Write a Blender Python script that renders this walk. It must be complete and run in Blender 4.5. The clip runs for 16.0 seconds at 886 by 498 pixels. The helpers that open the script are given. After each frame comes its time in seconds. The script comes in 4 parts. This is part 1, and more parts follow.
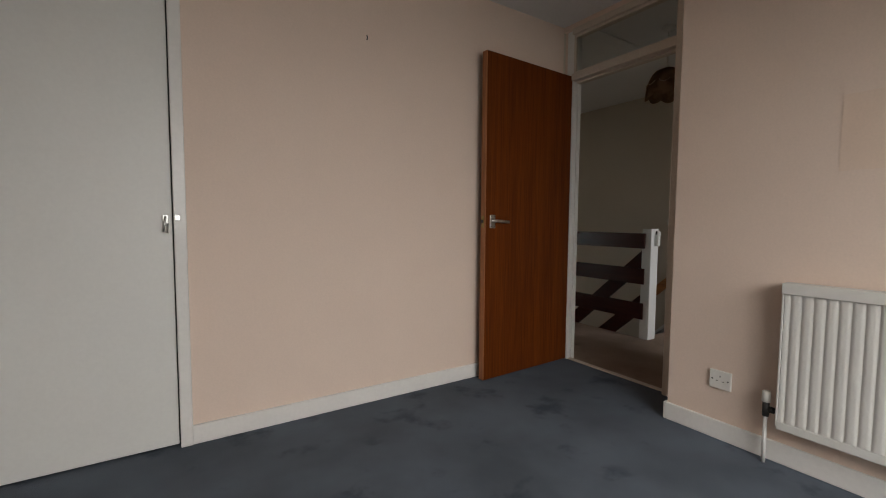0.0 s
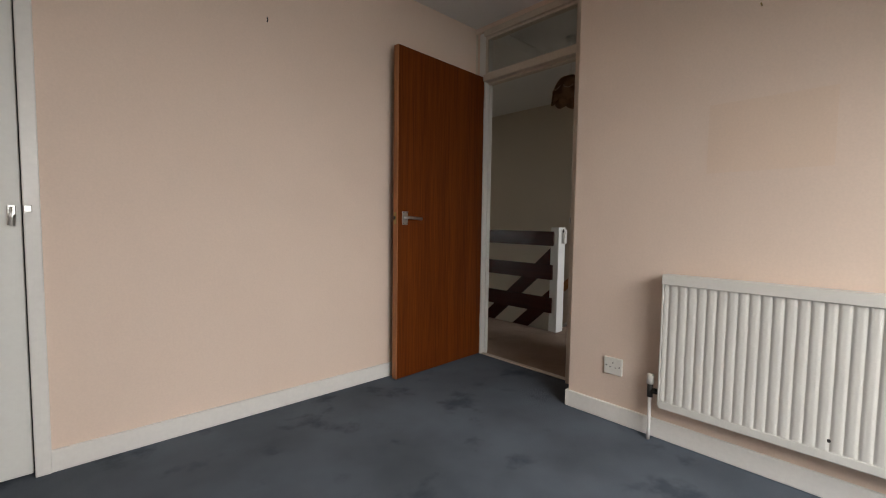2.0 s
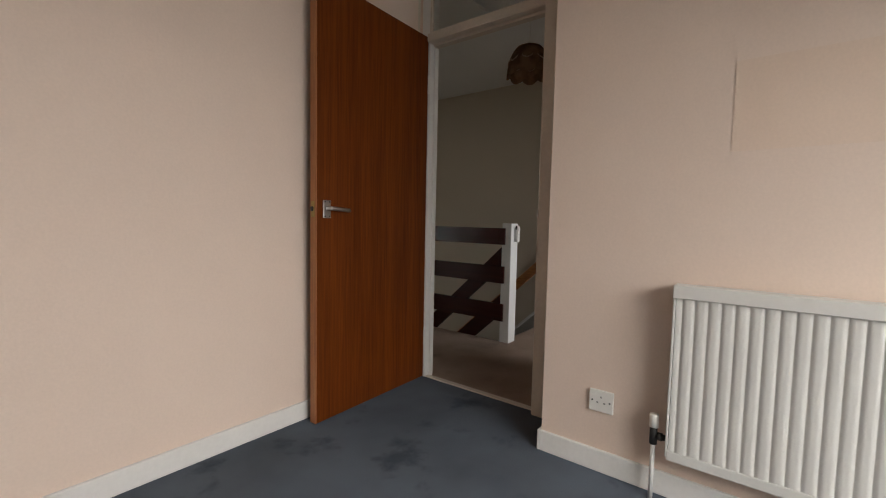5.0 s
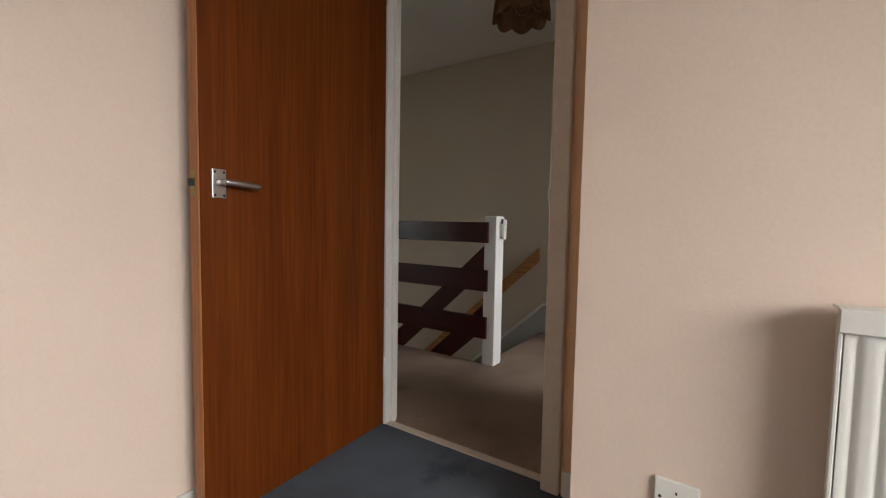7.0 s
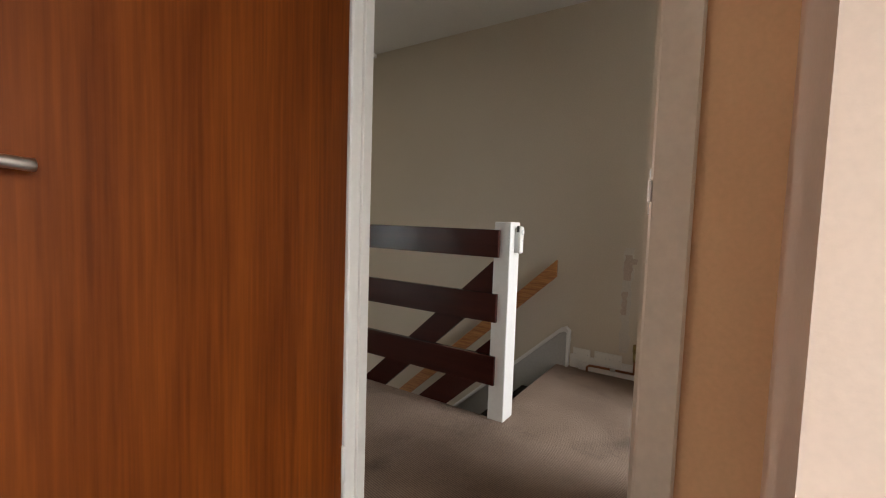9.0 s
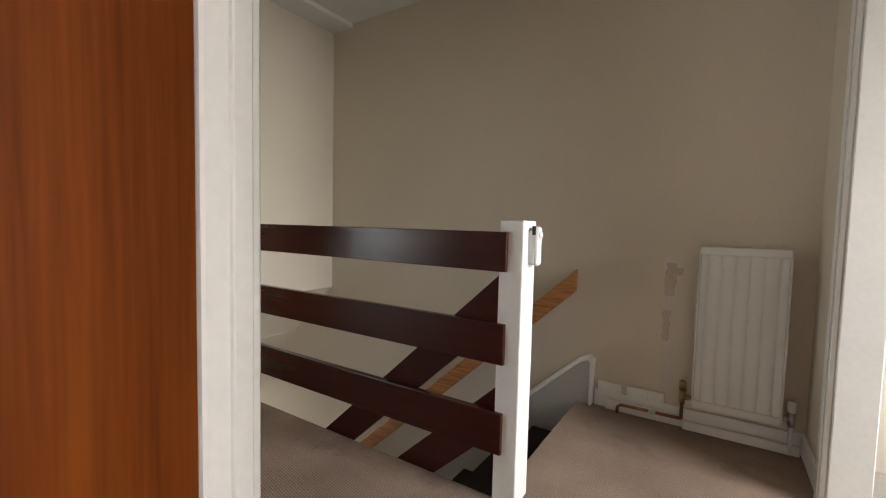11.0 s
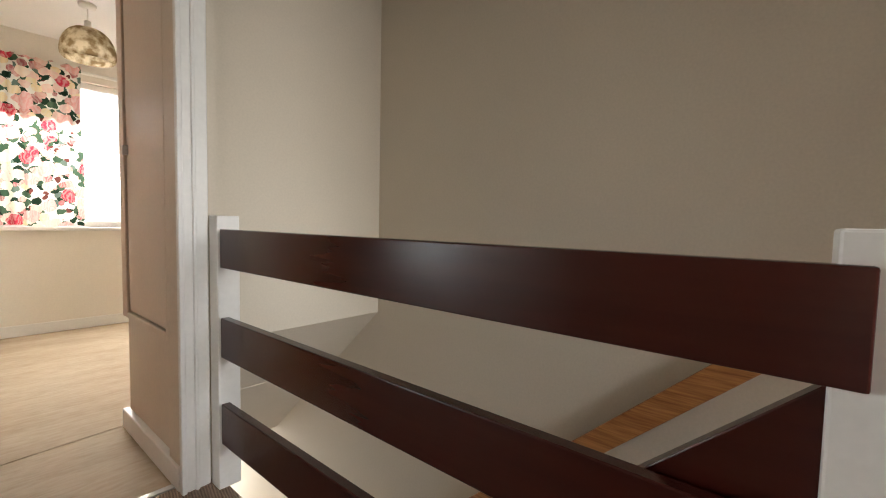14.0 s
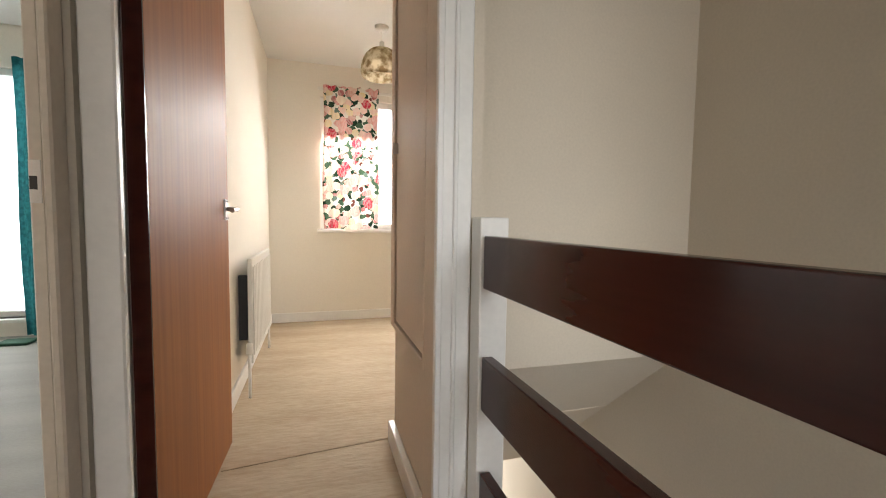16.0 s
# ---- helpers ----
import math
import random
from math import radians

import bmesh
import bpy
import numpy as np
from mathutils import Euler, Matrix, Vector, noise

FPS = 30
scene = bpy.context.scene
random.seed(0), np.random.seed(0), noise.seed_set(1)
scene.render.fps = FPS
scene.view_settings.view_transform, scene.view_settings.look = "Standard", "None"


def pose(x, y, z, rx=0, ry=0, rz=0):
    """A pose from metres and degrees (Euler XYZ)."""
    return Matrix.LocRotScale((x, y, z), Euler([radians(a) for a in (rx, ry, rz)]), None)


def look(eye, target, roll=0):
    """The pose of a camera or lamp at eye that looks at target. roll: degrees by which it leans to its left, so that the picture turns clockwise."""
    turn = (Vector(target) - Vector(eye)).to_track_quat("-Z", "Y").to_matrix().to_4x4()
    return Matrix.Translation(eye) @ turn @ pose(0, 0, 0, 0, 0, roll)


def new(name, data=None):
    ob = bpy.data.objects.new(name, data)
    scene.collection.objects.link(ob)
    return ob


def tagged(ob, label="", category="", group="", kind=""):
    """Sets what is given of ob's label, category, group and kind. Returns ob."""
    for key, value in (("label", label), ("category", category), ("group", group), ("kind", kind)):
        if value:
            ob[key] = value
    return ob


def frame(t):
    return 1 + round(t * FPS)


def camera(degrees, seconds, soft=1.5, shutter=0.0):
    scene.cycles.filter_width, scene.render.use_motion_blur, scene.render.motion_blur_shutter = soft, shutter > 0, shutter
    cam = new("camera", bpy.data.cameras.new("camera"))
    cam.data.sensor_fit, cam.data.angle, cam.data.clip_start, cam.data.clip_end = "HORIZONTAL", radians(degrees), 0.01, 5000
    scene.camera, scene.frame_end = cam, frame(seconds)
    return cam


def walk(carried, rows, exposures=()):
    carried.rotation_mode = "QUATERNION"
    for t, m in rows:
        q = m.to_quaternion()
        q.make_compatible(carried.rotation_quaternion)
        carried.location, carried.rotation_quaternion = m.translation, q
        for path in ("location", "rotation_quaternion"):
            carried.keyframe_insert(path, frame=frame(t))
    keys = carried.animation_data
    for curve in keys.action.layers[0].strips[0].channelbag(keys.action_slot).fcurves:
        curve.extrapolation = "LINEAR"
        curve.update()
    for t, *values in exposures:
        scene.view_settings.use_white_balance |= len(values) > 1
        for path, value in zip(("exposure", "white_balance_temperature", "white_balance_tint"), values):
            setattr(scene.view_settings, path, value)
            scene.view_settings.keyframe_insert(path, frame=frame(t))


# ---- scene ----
cam = camera(92.6, 16.0, soft=1.1)
PATH = [
    (0, (-0.146, 0.139, 0.979), (0.939, 1.814, 0.85), 0.4),
    (0.5, (-0.132, 0.134, 0.961), (1.023, 1.763, 0.838), 0.6),
    (1, (-0.121, 0.125, 0.975), (1.101, 1.703, 0.845), 0.7),
    (1.5, (-0.088, 0.116, 0.968), (1.194, 1.646, 0.841), 0.8),
    (2, (-0.059, 0.114, 0.959), (1.299, 1.577, 0.834), 0.8),
    (2.5, (-0.033, 0.125, 0.949), (1.395, 1.519, 0.822), 0.9),
    (3, (0.004, 0.163, 0.945), (1.478, 1.509, 0.818), 1.1),
    (3.5, (0.054, 0.253, 0.954), (1.554, 1.57, 0.821), 1.1),
    (6, (0.581, 0.765, 0.899), (2.196, 1.937, 0.769), 1.2),
    (6.5, (0.719, 0.881, 0.876), (2.356, 2.023, 0.746), 1.1),
    (7, (0.874, 0.957, 0.885), (2.528, 2.074, 0.761), 1.0),
    (7.5, (1.048, 1.058, 0.895), (2.708, 2.165, 0.769), 1.0),
    (8, (1.17, 1.154, 0.907), (2.824, 2.269, 0.77), 1.3),
    (8.5, (1.28, 1.246, 0.905), (2.934, 2.363, 0.771), 1.1),
    (9, (1.429, 1.338, 0.923), (3.098, 2.433, 0.793), 1.9),
    (11.3, (2.021, 1.669, 0.914), (3.696, 2.755, 0.797), 1.3),
    (11.5, (2.068, 1.7, 0.915), (3.735, 2.8, 0.807), 1.3),
    (12, (2.194, 1.8, 0.92), (3.84, 2.932, 0.812), 1.4),
    (12.5, (2.309, 1.904, 0.913), (3.935, 3.063, 0.805), 1.4),
    (13, (2.397, 2.008, 0.918), (4.0, 3.199, 0.809), 1.5),
    (13.5, (2.491, 2.124, 0.915), (4.068, 3.349, 0.801), 1.4),
    (14, (2.589, 2.242, 0.926), (4.113, 3.533, 0.807), 1.2),
    (14.5, (2.67, 2.36, 0.93), (4.074, 3.778, 0.805), 0.9),
    (15, (2.734, 2.483, 0.945), (3.855, 4.135, 0.812), 1.0),
    (15.5, (2.767, 2.595, 0.916), (3.624, 4.397, 0.785), 1.0),
    (16, (2.793, 2.759, 0.927), (3.361, 4.672, 0.796), 0.8),
]
EXPOSURES = [(0.0, -0.15), (0.5, 0.15), (1.5, 0.2), (3.5, 0.1), (6.0, 0.45), (7.0, 0.7), (8.0, 1.1), (9.0, 1.5), (11.5, 1.9), (12.5, 2.05), (16.0, 1.9)]
walk(cam, [(t, look(eye, target, roll)) for t, eye, target, roll in PATH], EXPOSURES)

# ---------- light ----------
world = bpy.data.worlds.new("sky_world")
scene.world = world
world.use_nodes = True
wn = world.node_tree
sky = wn.nodes.new("ShaderNodeTexSky")
sky.sky_type, sky.sun_disc, sky.sun_elevation, sky.sun_rotation = "NISHITA", False, radians(42), radians(200)
wn.links.new(sky.outputs[0], wn.nodes["Background"].inputs[0])
wn.nodes["Background"].inputs[1].default_value = 0.1
sun = new("sun", bpy.data.lights.new("sun", "SUN"))
sun.data.energy, sun.data.angle, sun.data.color = 0.6, radians(20), (1.0, 0.96, 0.9)
sun.matrix_world = look((0, 0, 30), (-6, 14, 0))


def window_light(name, x, y, z, w, h, turn, power, colour, down, spread=180):
    lamp = new(name, bpy.data.lights.new(name, "AREA"))
    lamp.data.shape, lamp.data.size, lamp.data.size_y = "RECTANGLE", w, h
    lamp.data.energy, lamp.data.color = power, colour
    lamp.data.spread = radians(spread)
    lamp.matrix_world = pose(x, y, z, 90 - down, 0, turn)
    return lamp


window_light("bedroom_window_light", 0.6, -1.40, 1.45, 1.8, 1.1, 0, 48, (1.0, 0.985, 0.96), 53, 140)
window_light("bathroom_window_light", 3.3, -0.58, 1.4, 1.2, 1.1, 0, 7.5, (0.97, 0.985, 1.0), 20, 80)
window_light("second_room_window_light", 3.45, 6.86, 1.42, 1.25, 1.1, 180, 19, (1.0, 0.985, 0.96), 38, 160)
window_light("third_room_window_light", -0.5, 6.86, 1.1, 3.1, 1.8, 180, 18, (0.92, 0.97, 1.0), 12, 160)
window_light("hall_door_light", 3.70, 6.88, -1.5, 0.8, 1.5, 180, 9.5, (0.97, 0.985, 1.0), -12)


# ---------- materials ----------
def material(name, base, rough=0.6, vary=0.12, scale=6.0, fine=180.0, bump=0.15, stretch=(1, 1, 1), metal=0.0, second=None, spec=0.5, coat=0.0, bump_dist=0.002, patch=0.5):
    m = bpy.data.materials.new(name)
    m.use_nodes = True
    t = m.node_tree
    b = t.nodes["Principled BSDF"]
    b.inputs["Roughness"].default_value, b.inputs["Metallic"].default_value = rough, metal
    b.inputs["Specular IOR Level"].default_value = spec
    b.inputs["Coat Weight"].default_value = coat
    b.inputs["Coat Roughness"].default_value = 0.25
    co = t.nodes.new("ShaderNodeNewGeometry")
    mp = t.nodes.new("ShaderNodeMapping")
    mp.inputs["Scale"].default_value = stretch
    t.links.new(co.outputs["Position"], mp.inputs[0])
    n1, n2 = t.nodes.new("ShaderNodeTexNoise"), t.nodes.new("ShaderNodeTexNoise")
    n1.inputs["Scale"].default_value, n2.inputs["Scale"].default_value = scale, fine
    n1.inputs["Detail"].default_value, n2.inputs["Detail"].default_value = 5, 3
    for n in (n1, n2):
        t.links.new(mp.outputs[0], n.inputs["Vector"])
    add = t.nodes.new("ShaderNodeMix")
    add.inputs[0].default_value = patch
    t.links.new(n2.outputs[0], add.inputs[2])
    t.links.new(n1.outputs[0], add.inputs[3])
    ramp = t.nodes.new("ShaderNodeValToRGB")
    c2 = second or [c * (1 - vary * 2) for c in base]
    ramp.color_ramp.elements[0].position, ramp.color_ramp.elements[1].position = 0.36, 0.62
    ramp.color_ramp.elements[0].color = (*c2, 1)
    ramp.color_ramp.elements[1].color = (*base, 1)
    t.links.new(add.outputs[0], ramp.inputs[0])
    t.links.new(ramp.outputs[0], b.inputs["Base Color"])
    bp = t.nodes.new("ShaderNodeBump")
    bp.inputs["Strength"].default_value, bp.inputs["Distance"].default_value = bump, bump_dist
    t.links.new(n2.outputs[0], bp.inputs["Height"])
    t.links.new(bp.outputs[0], b.inputs["Normal"])
    rr = t.nodes.new("ShaderNodeMapRange")
    rr.inputs["To Min"].default_value, rr.inputs["To Max"].default_value = rough * 0.85, min(1, rough * 1.15)
    t.links.new(n1.outputs[0], rr.inputs["Value"])
    t.links.new(rr.outputs[0], b.inputs["Roughness"])
    return m


PINK = material("peach_emulsion", (0.78, 0.63, 0.522), 0.75, 0.03, 1.6, 120, 0.2)
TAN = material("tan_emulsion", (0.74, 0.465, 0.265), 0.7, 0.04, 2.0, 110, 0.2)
PATCH = material("faded_peach_patch", (0.775, 0.61, 0.485), 0.75, 0.03, 2.5, 120, 0.2)
CREAM = material("cream_emulsion", (0.665, 0.585, 0.472), 0.8, 0.04, 1.4, 110, 0.25)
CREAM_B = material("pale_cream_emulsion", (0.80, 0.75, 0.66), 0.8, 0.03, 1.4, 110, 0.25)
CEILING = material("white_ceiling_paint", (0.80, 0.79, 0.76), 0.85, 0.03, 2.0, 90, 0.35)
GLOSS = material("white_gloss_paint", (0.80, 0.78, 0.74), 0.34, 0.03, 5.0, 60, 0.12)
# aged cream gloss; its darker tone also paints shade on the third room's frame
OLD_SHADED_GLOSS = material("aged_or_shaded_cream_gloss", (0.66, 0.58, 0.48), 0.4, 0.05, 5.0, 60, 0.15)
CUPBOARD = material("cream_cupboard_paint", (0.70, 0.60, 0.49), 0.5, 0.04, 4.0, 80, 0.15)
WHITE_DOOR = material("off_white_satin_paint", (0.76, 0.76, 0.72), 0.45, 0.02, 1.2, 70, 0.1)
RAD = material("radiator_enamel", (0.69, 0.675, 0.63), 0.35, 0.02, 4.0, 60, 0.05)
PLASTIC = material("ivory_plastic", (0.78, 0.76, 0.70), 0.35, 0.02, 8.0, 90, 0.03)
GREY_PLASTIC = material("pale_grey_plastic", (0.62, 0.62, 0.60), 0.4, 0.03, 9.0, 90, 0.05)
DARK = material("dark_recess", (0.03, 0.028, 0.026), 0.6, 0.1, 10, 90, 0.1)
TEAK = material("teak_veneer", (0.160, 0.0375, 0.0040), 0.46, 0.0, 1.3, 7.0, 0.0, (17, 17, 0.55), second=(0.088, 0.0178, 0.0020), patch=0.55, spec=0.16)
TEAK_EDGE = material("teak_edge", (0.40, 0.16, 0.055), 0.5, 0.0, 2.0, 8.0, 0.06, (40, 40, 1.2), second=(0.25, 0.085, 0.025))
SAPELE = material("brown_wood_veneer", (0.36, 0.142, 0.050), 0.5, 0.0, 1.1, 3.0, 0.0, (18, 18, 0.6), second=(0.27, 0.10, 0.035), spec=0.18)
MAHOGANY = material("dark_mahogany_varnish", (0.056, 0.0108, 0.0072), 0.23, 0.0, 0.9, 2.0, 0.0, (12, 0.7, 16), second=(0.036, 0.0066, 0.005), coat=0.05, spec=0.32)
PINE = material("orange_pine", (0.52, 0.24, 0.075), 0.4, 0.0, 2.0, 7.0, 0.06, (22, 1.2, 24), second=(0.25, 0.08, 0.02), coat=0.1)
ALU = material("satin_aluminium", (0.62, 0.61, 0.59), 0.32, 0.05, 30, 400, 0.05, metal=1.0)
COPPER = material("copper_pipe", (0.34, 0.15, 0.075), 0.42, 0.15, 30, 300, 0.05, metal=1.0)
BRASS = material("aged_brass", (0.40, 0.30, 0.12), 0.4, 0.15, 40, 300, 0.05, metal=1.0)
BLUE_CARPET = material("slate_blue_carpet", (0.128, 0.150, 0.182), 0.95, 0.0, 2.6, 420, 0.7, second=(0.086, 0.10, 0.12), spec=0.1, bump_dist=0.004, patch=0.72)
BROWN_CARPET = material("brown_cord_carpet", (0.48, 0.35, 0.27), 0.95, 0.0, 3.0, 380, 0.7, second=(0.33, 0.235, 0.176), spec=0.1, bump_dist=0.004, patch=0.6)
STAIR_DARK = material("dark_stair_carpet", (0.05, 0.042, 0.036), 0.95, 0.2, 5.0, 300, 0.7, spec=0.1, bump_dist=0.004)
STRING = material("grey_white_string_paint", (0.50, 0.49, 0.46), 0.5, 0.06, 4.0, 70, 0.15)
LINO = material("beige_hessian_backing", (0.50, 0.405, 0.29), 0.75, 0.0, 1.6, 14, 0.8, (1.0, 4.0, 1), second=(0.39, 0.295, 0.195), spec=0.2, patch=0.6, bump_dist=0.006)
LINO_C = material("grey_hessian_backing", (0.44, 0.42, 0.38), 0.7, 0.0, 1.1, 60, 0.4, (1.0, 5.0, 1), second=(0.34, 0.32, 0.29), spec=0.25, patch=0.6)
FILLER = material("pale_filler", (0.66, 0.60, 0.52), 0.9, 0.06, 9, 110, 0.4)
PLASTER = material("torn_plaster_scar", (0.60, 0.47, 0.38), 0.9, 0.1, 12, 120, 0.4)
TAPE = material("green_floor_cloth", (0.03, 0.10, 0.06), 0.9, 0.1, 12, 200, 0.4)


def cord(m, axis, count, turn):
    """Fine ribs of a cord carpet as relief."""
    t = m.node_tree
    b = t.nodes["Principled BSDF"]
    w = t.nodes.new("ShaderNodeTexWave")
    w.bands_direction = axis
    w.inputs["Scale"].default_value, w.inputs["Distortion"].default_value = count, 2.2
    w.inputs["Detail Scale"].default_value = 3.0
    g = t.nodes.new("ShaderNodeNewGeometry")
    mp = t.nodes.new("ShaderNodeMapping")
    mp.inputs["Rotation"].default_value = (0, 0, radians(turn))
    t.links.new(g.outputs["Position"], mp.inputs[0])
    t.links.new(mp.outputs[0], w.inputs["Vector"])
    bp = t.nodes.new("ShaderNodeBump")
    bp.inputs["Strength"].default_value, bp.inputs["Distance"].default_value = 0.7, 0.004
    old = b.inputs["Normal"].links[0].from_socket
    t.links.new(w.outputs["Fac"], bp.inputs["Height"])
    t.links.new(old, bp.inputs["Normal"])
    t.links.new(bp.outputs[0], b.inputs["Normal"])
    src = b.inputs["Base Color"].links[0].from_socket
    mx = t.nodes.new("ShaderNodeMix")
    mx.data_type, mx.blend_type = "RGBA", "MULTIPLY"
    mx.inputs[0].default_value = 0.38
    t.links.new(src, mx.inputs[6])
    t.links.new(w.outputs["Color"], mx.inputs[7])
    t.links.new(mx.outputs[2], b.inputs["Base Color"])


cord(BROWN_CARPET, "X", 36, 12)


def stain(m, scale, lo, hi, strength, shift):
    """Darker worn blotches over a floor covering."""
    t = m.node_tree
    b = t.nodes["Principled BSDF"]
    g = t.nodes.new("ShaderNodeNewGeometry")
    mp = t.nodes.new("ShaderNodeMapping")
    mp.inputs["Location"].default_value = (shift, shift * 0.7, 0)
    n = t.nodes.new("ShaderNodeTexNoise")
    n.inputs["Scale"].default_value, n.inputs["Detail"].default_value, n.inputs["Roughness"].default_value = scale, 6, 0.62
    r = t.nodes.new("ShaderNodeMapRange")
    r.inputs["From Min"].default_value, r.inputs["From Max"].default_value, r.inputs["To Max"].default_value = lo, hi, strength
    t.links.new(g.outputs["Position"], mp.inputs[0])
    t.links.new(mp.outputs[0], n.inputs["Vector"])
    t.links.new(n.outputs[0], r.inputs["Value"])
    mx = t.nodes.new("ShaderNodeMix")
    mx.data_type, mx.blend_type = "RGBA", "MULTIPLY"
    mx.inputs[7].default_value = (0.42, 0.44, 0.46, 1)
    t.links.new(r.outputs[0], mx.inputs[0])
    t.links.new(b.inputs["Base Color"].links[0].from_socket, mx.inputs[6])
    t.links.new(mx.outputs[2], b.inputs["Base Color"])


stain(BLUE_CARPET, 3.6, 0.56, 0.68, 0.75, 1.7)
stain(BROWN_CARPET, 2.8, 0.54, 0.70, 0.6, 4.1)


def glass_material(name, tint, rough):
    m = bpy.data.materials.new(name)
    m.use_nodes = True
    b = m.node_tree.nodes["Principled BSDF"]
    b.inputs["Base Color"].default_value = (*tint, 1)
    b.inputs["Transmission Weight"].default_value, b.inputs["Roughness"].default_value, b.inputs["IOR"].default_value = 1.0, rough, 1.45
    return m


GLASS = glass_material("clear_glass", (0.9, 0.93, 0.92), 0.02)


def glow_material(name, colour, power):
    m = bpy.data.materials.new(name)
    m.use_nodes = True
    b = m.node_tree.nodes["Principled BSDF"]
    b.inputs["Base Color"].default_value = (0.8, 0.8, 0.8, 1)
    b.inputs["Emission Color"].default_value, b.inputs["Emission Strength"].default_value = (*colour, 1), power
    return m


DAYLIGHT = glow_material("overcast_daylight", (1.0, 1.0, 1.0), 0.8)


def cloth_material(name, through_light, build):
    """A thin cloth: diffuse front with some light coming through."""
    m = bpy.data.materials.new(name)
    m.use_nodes = True
    t = m.node_tree
    out = t.nodes["Material Output"]
    t.nodes.remove(t.nodes["Principled BSDF"])
    col = build(t)
    d, tr, mix = t.nodes.new("ShaderNodeBsdfDiffuse"), t.nodes.new("ShaderNodeBsdfTranslucent"), t.nodes.new("ShaderNodeMixShader")
    mix.inputs[0].default_value = through_light
    for n in (d, tr):
        t.links.new(col, n.inputs["Color"])
    t.links.new(d.outputs[0], mix.inputs[1])
    t.links.new(tr.outputs[0], mix.inputs[2])
    t.links.new(mix.outputs[0], out.inputs["Surface"])
    return m


def ramp_node(t, fac, stops, constant=False):
    r = t.nodes.new("ShaderNodeValToRGB")
    r.color_ramp.interpolation = "CONSTANT" if constant else "LINEAR"
    e = r.color_ramp.elements
    while len(e) < len(stops):
        e.new(0.5)
    for k, (p, c) in zip(e, stops):
        k.position, k.color = p, (*c, 1)
    t.links.new(fac, r.inputs[0])
    return r.outputs[0]


def mix_colour(t, fac, a, b):
    m = t.nodes.new("ShaderNodeMix")
    m.data_type = "RGBA"
    t.links.new(fac, m.inputs[0])
    t.links.new(a, m.inputs[6])
    t.links.new(b, m.inputs[7])
    return m.outputs[2]


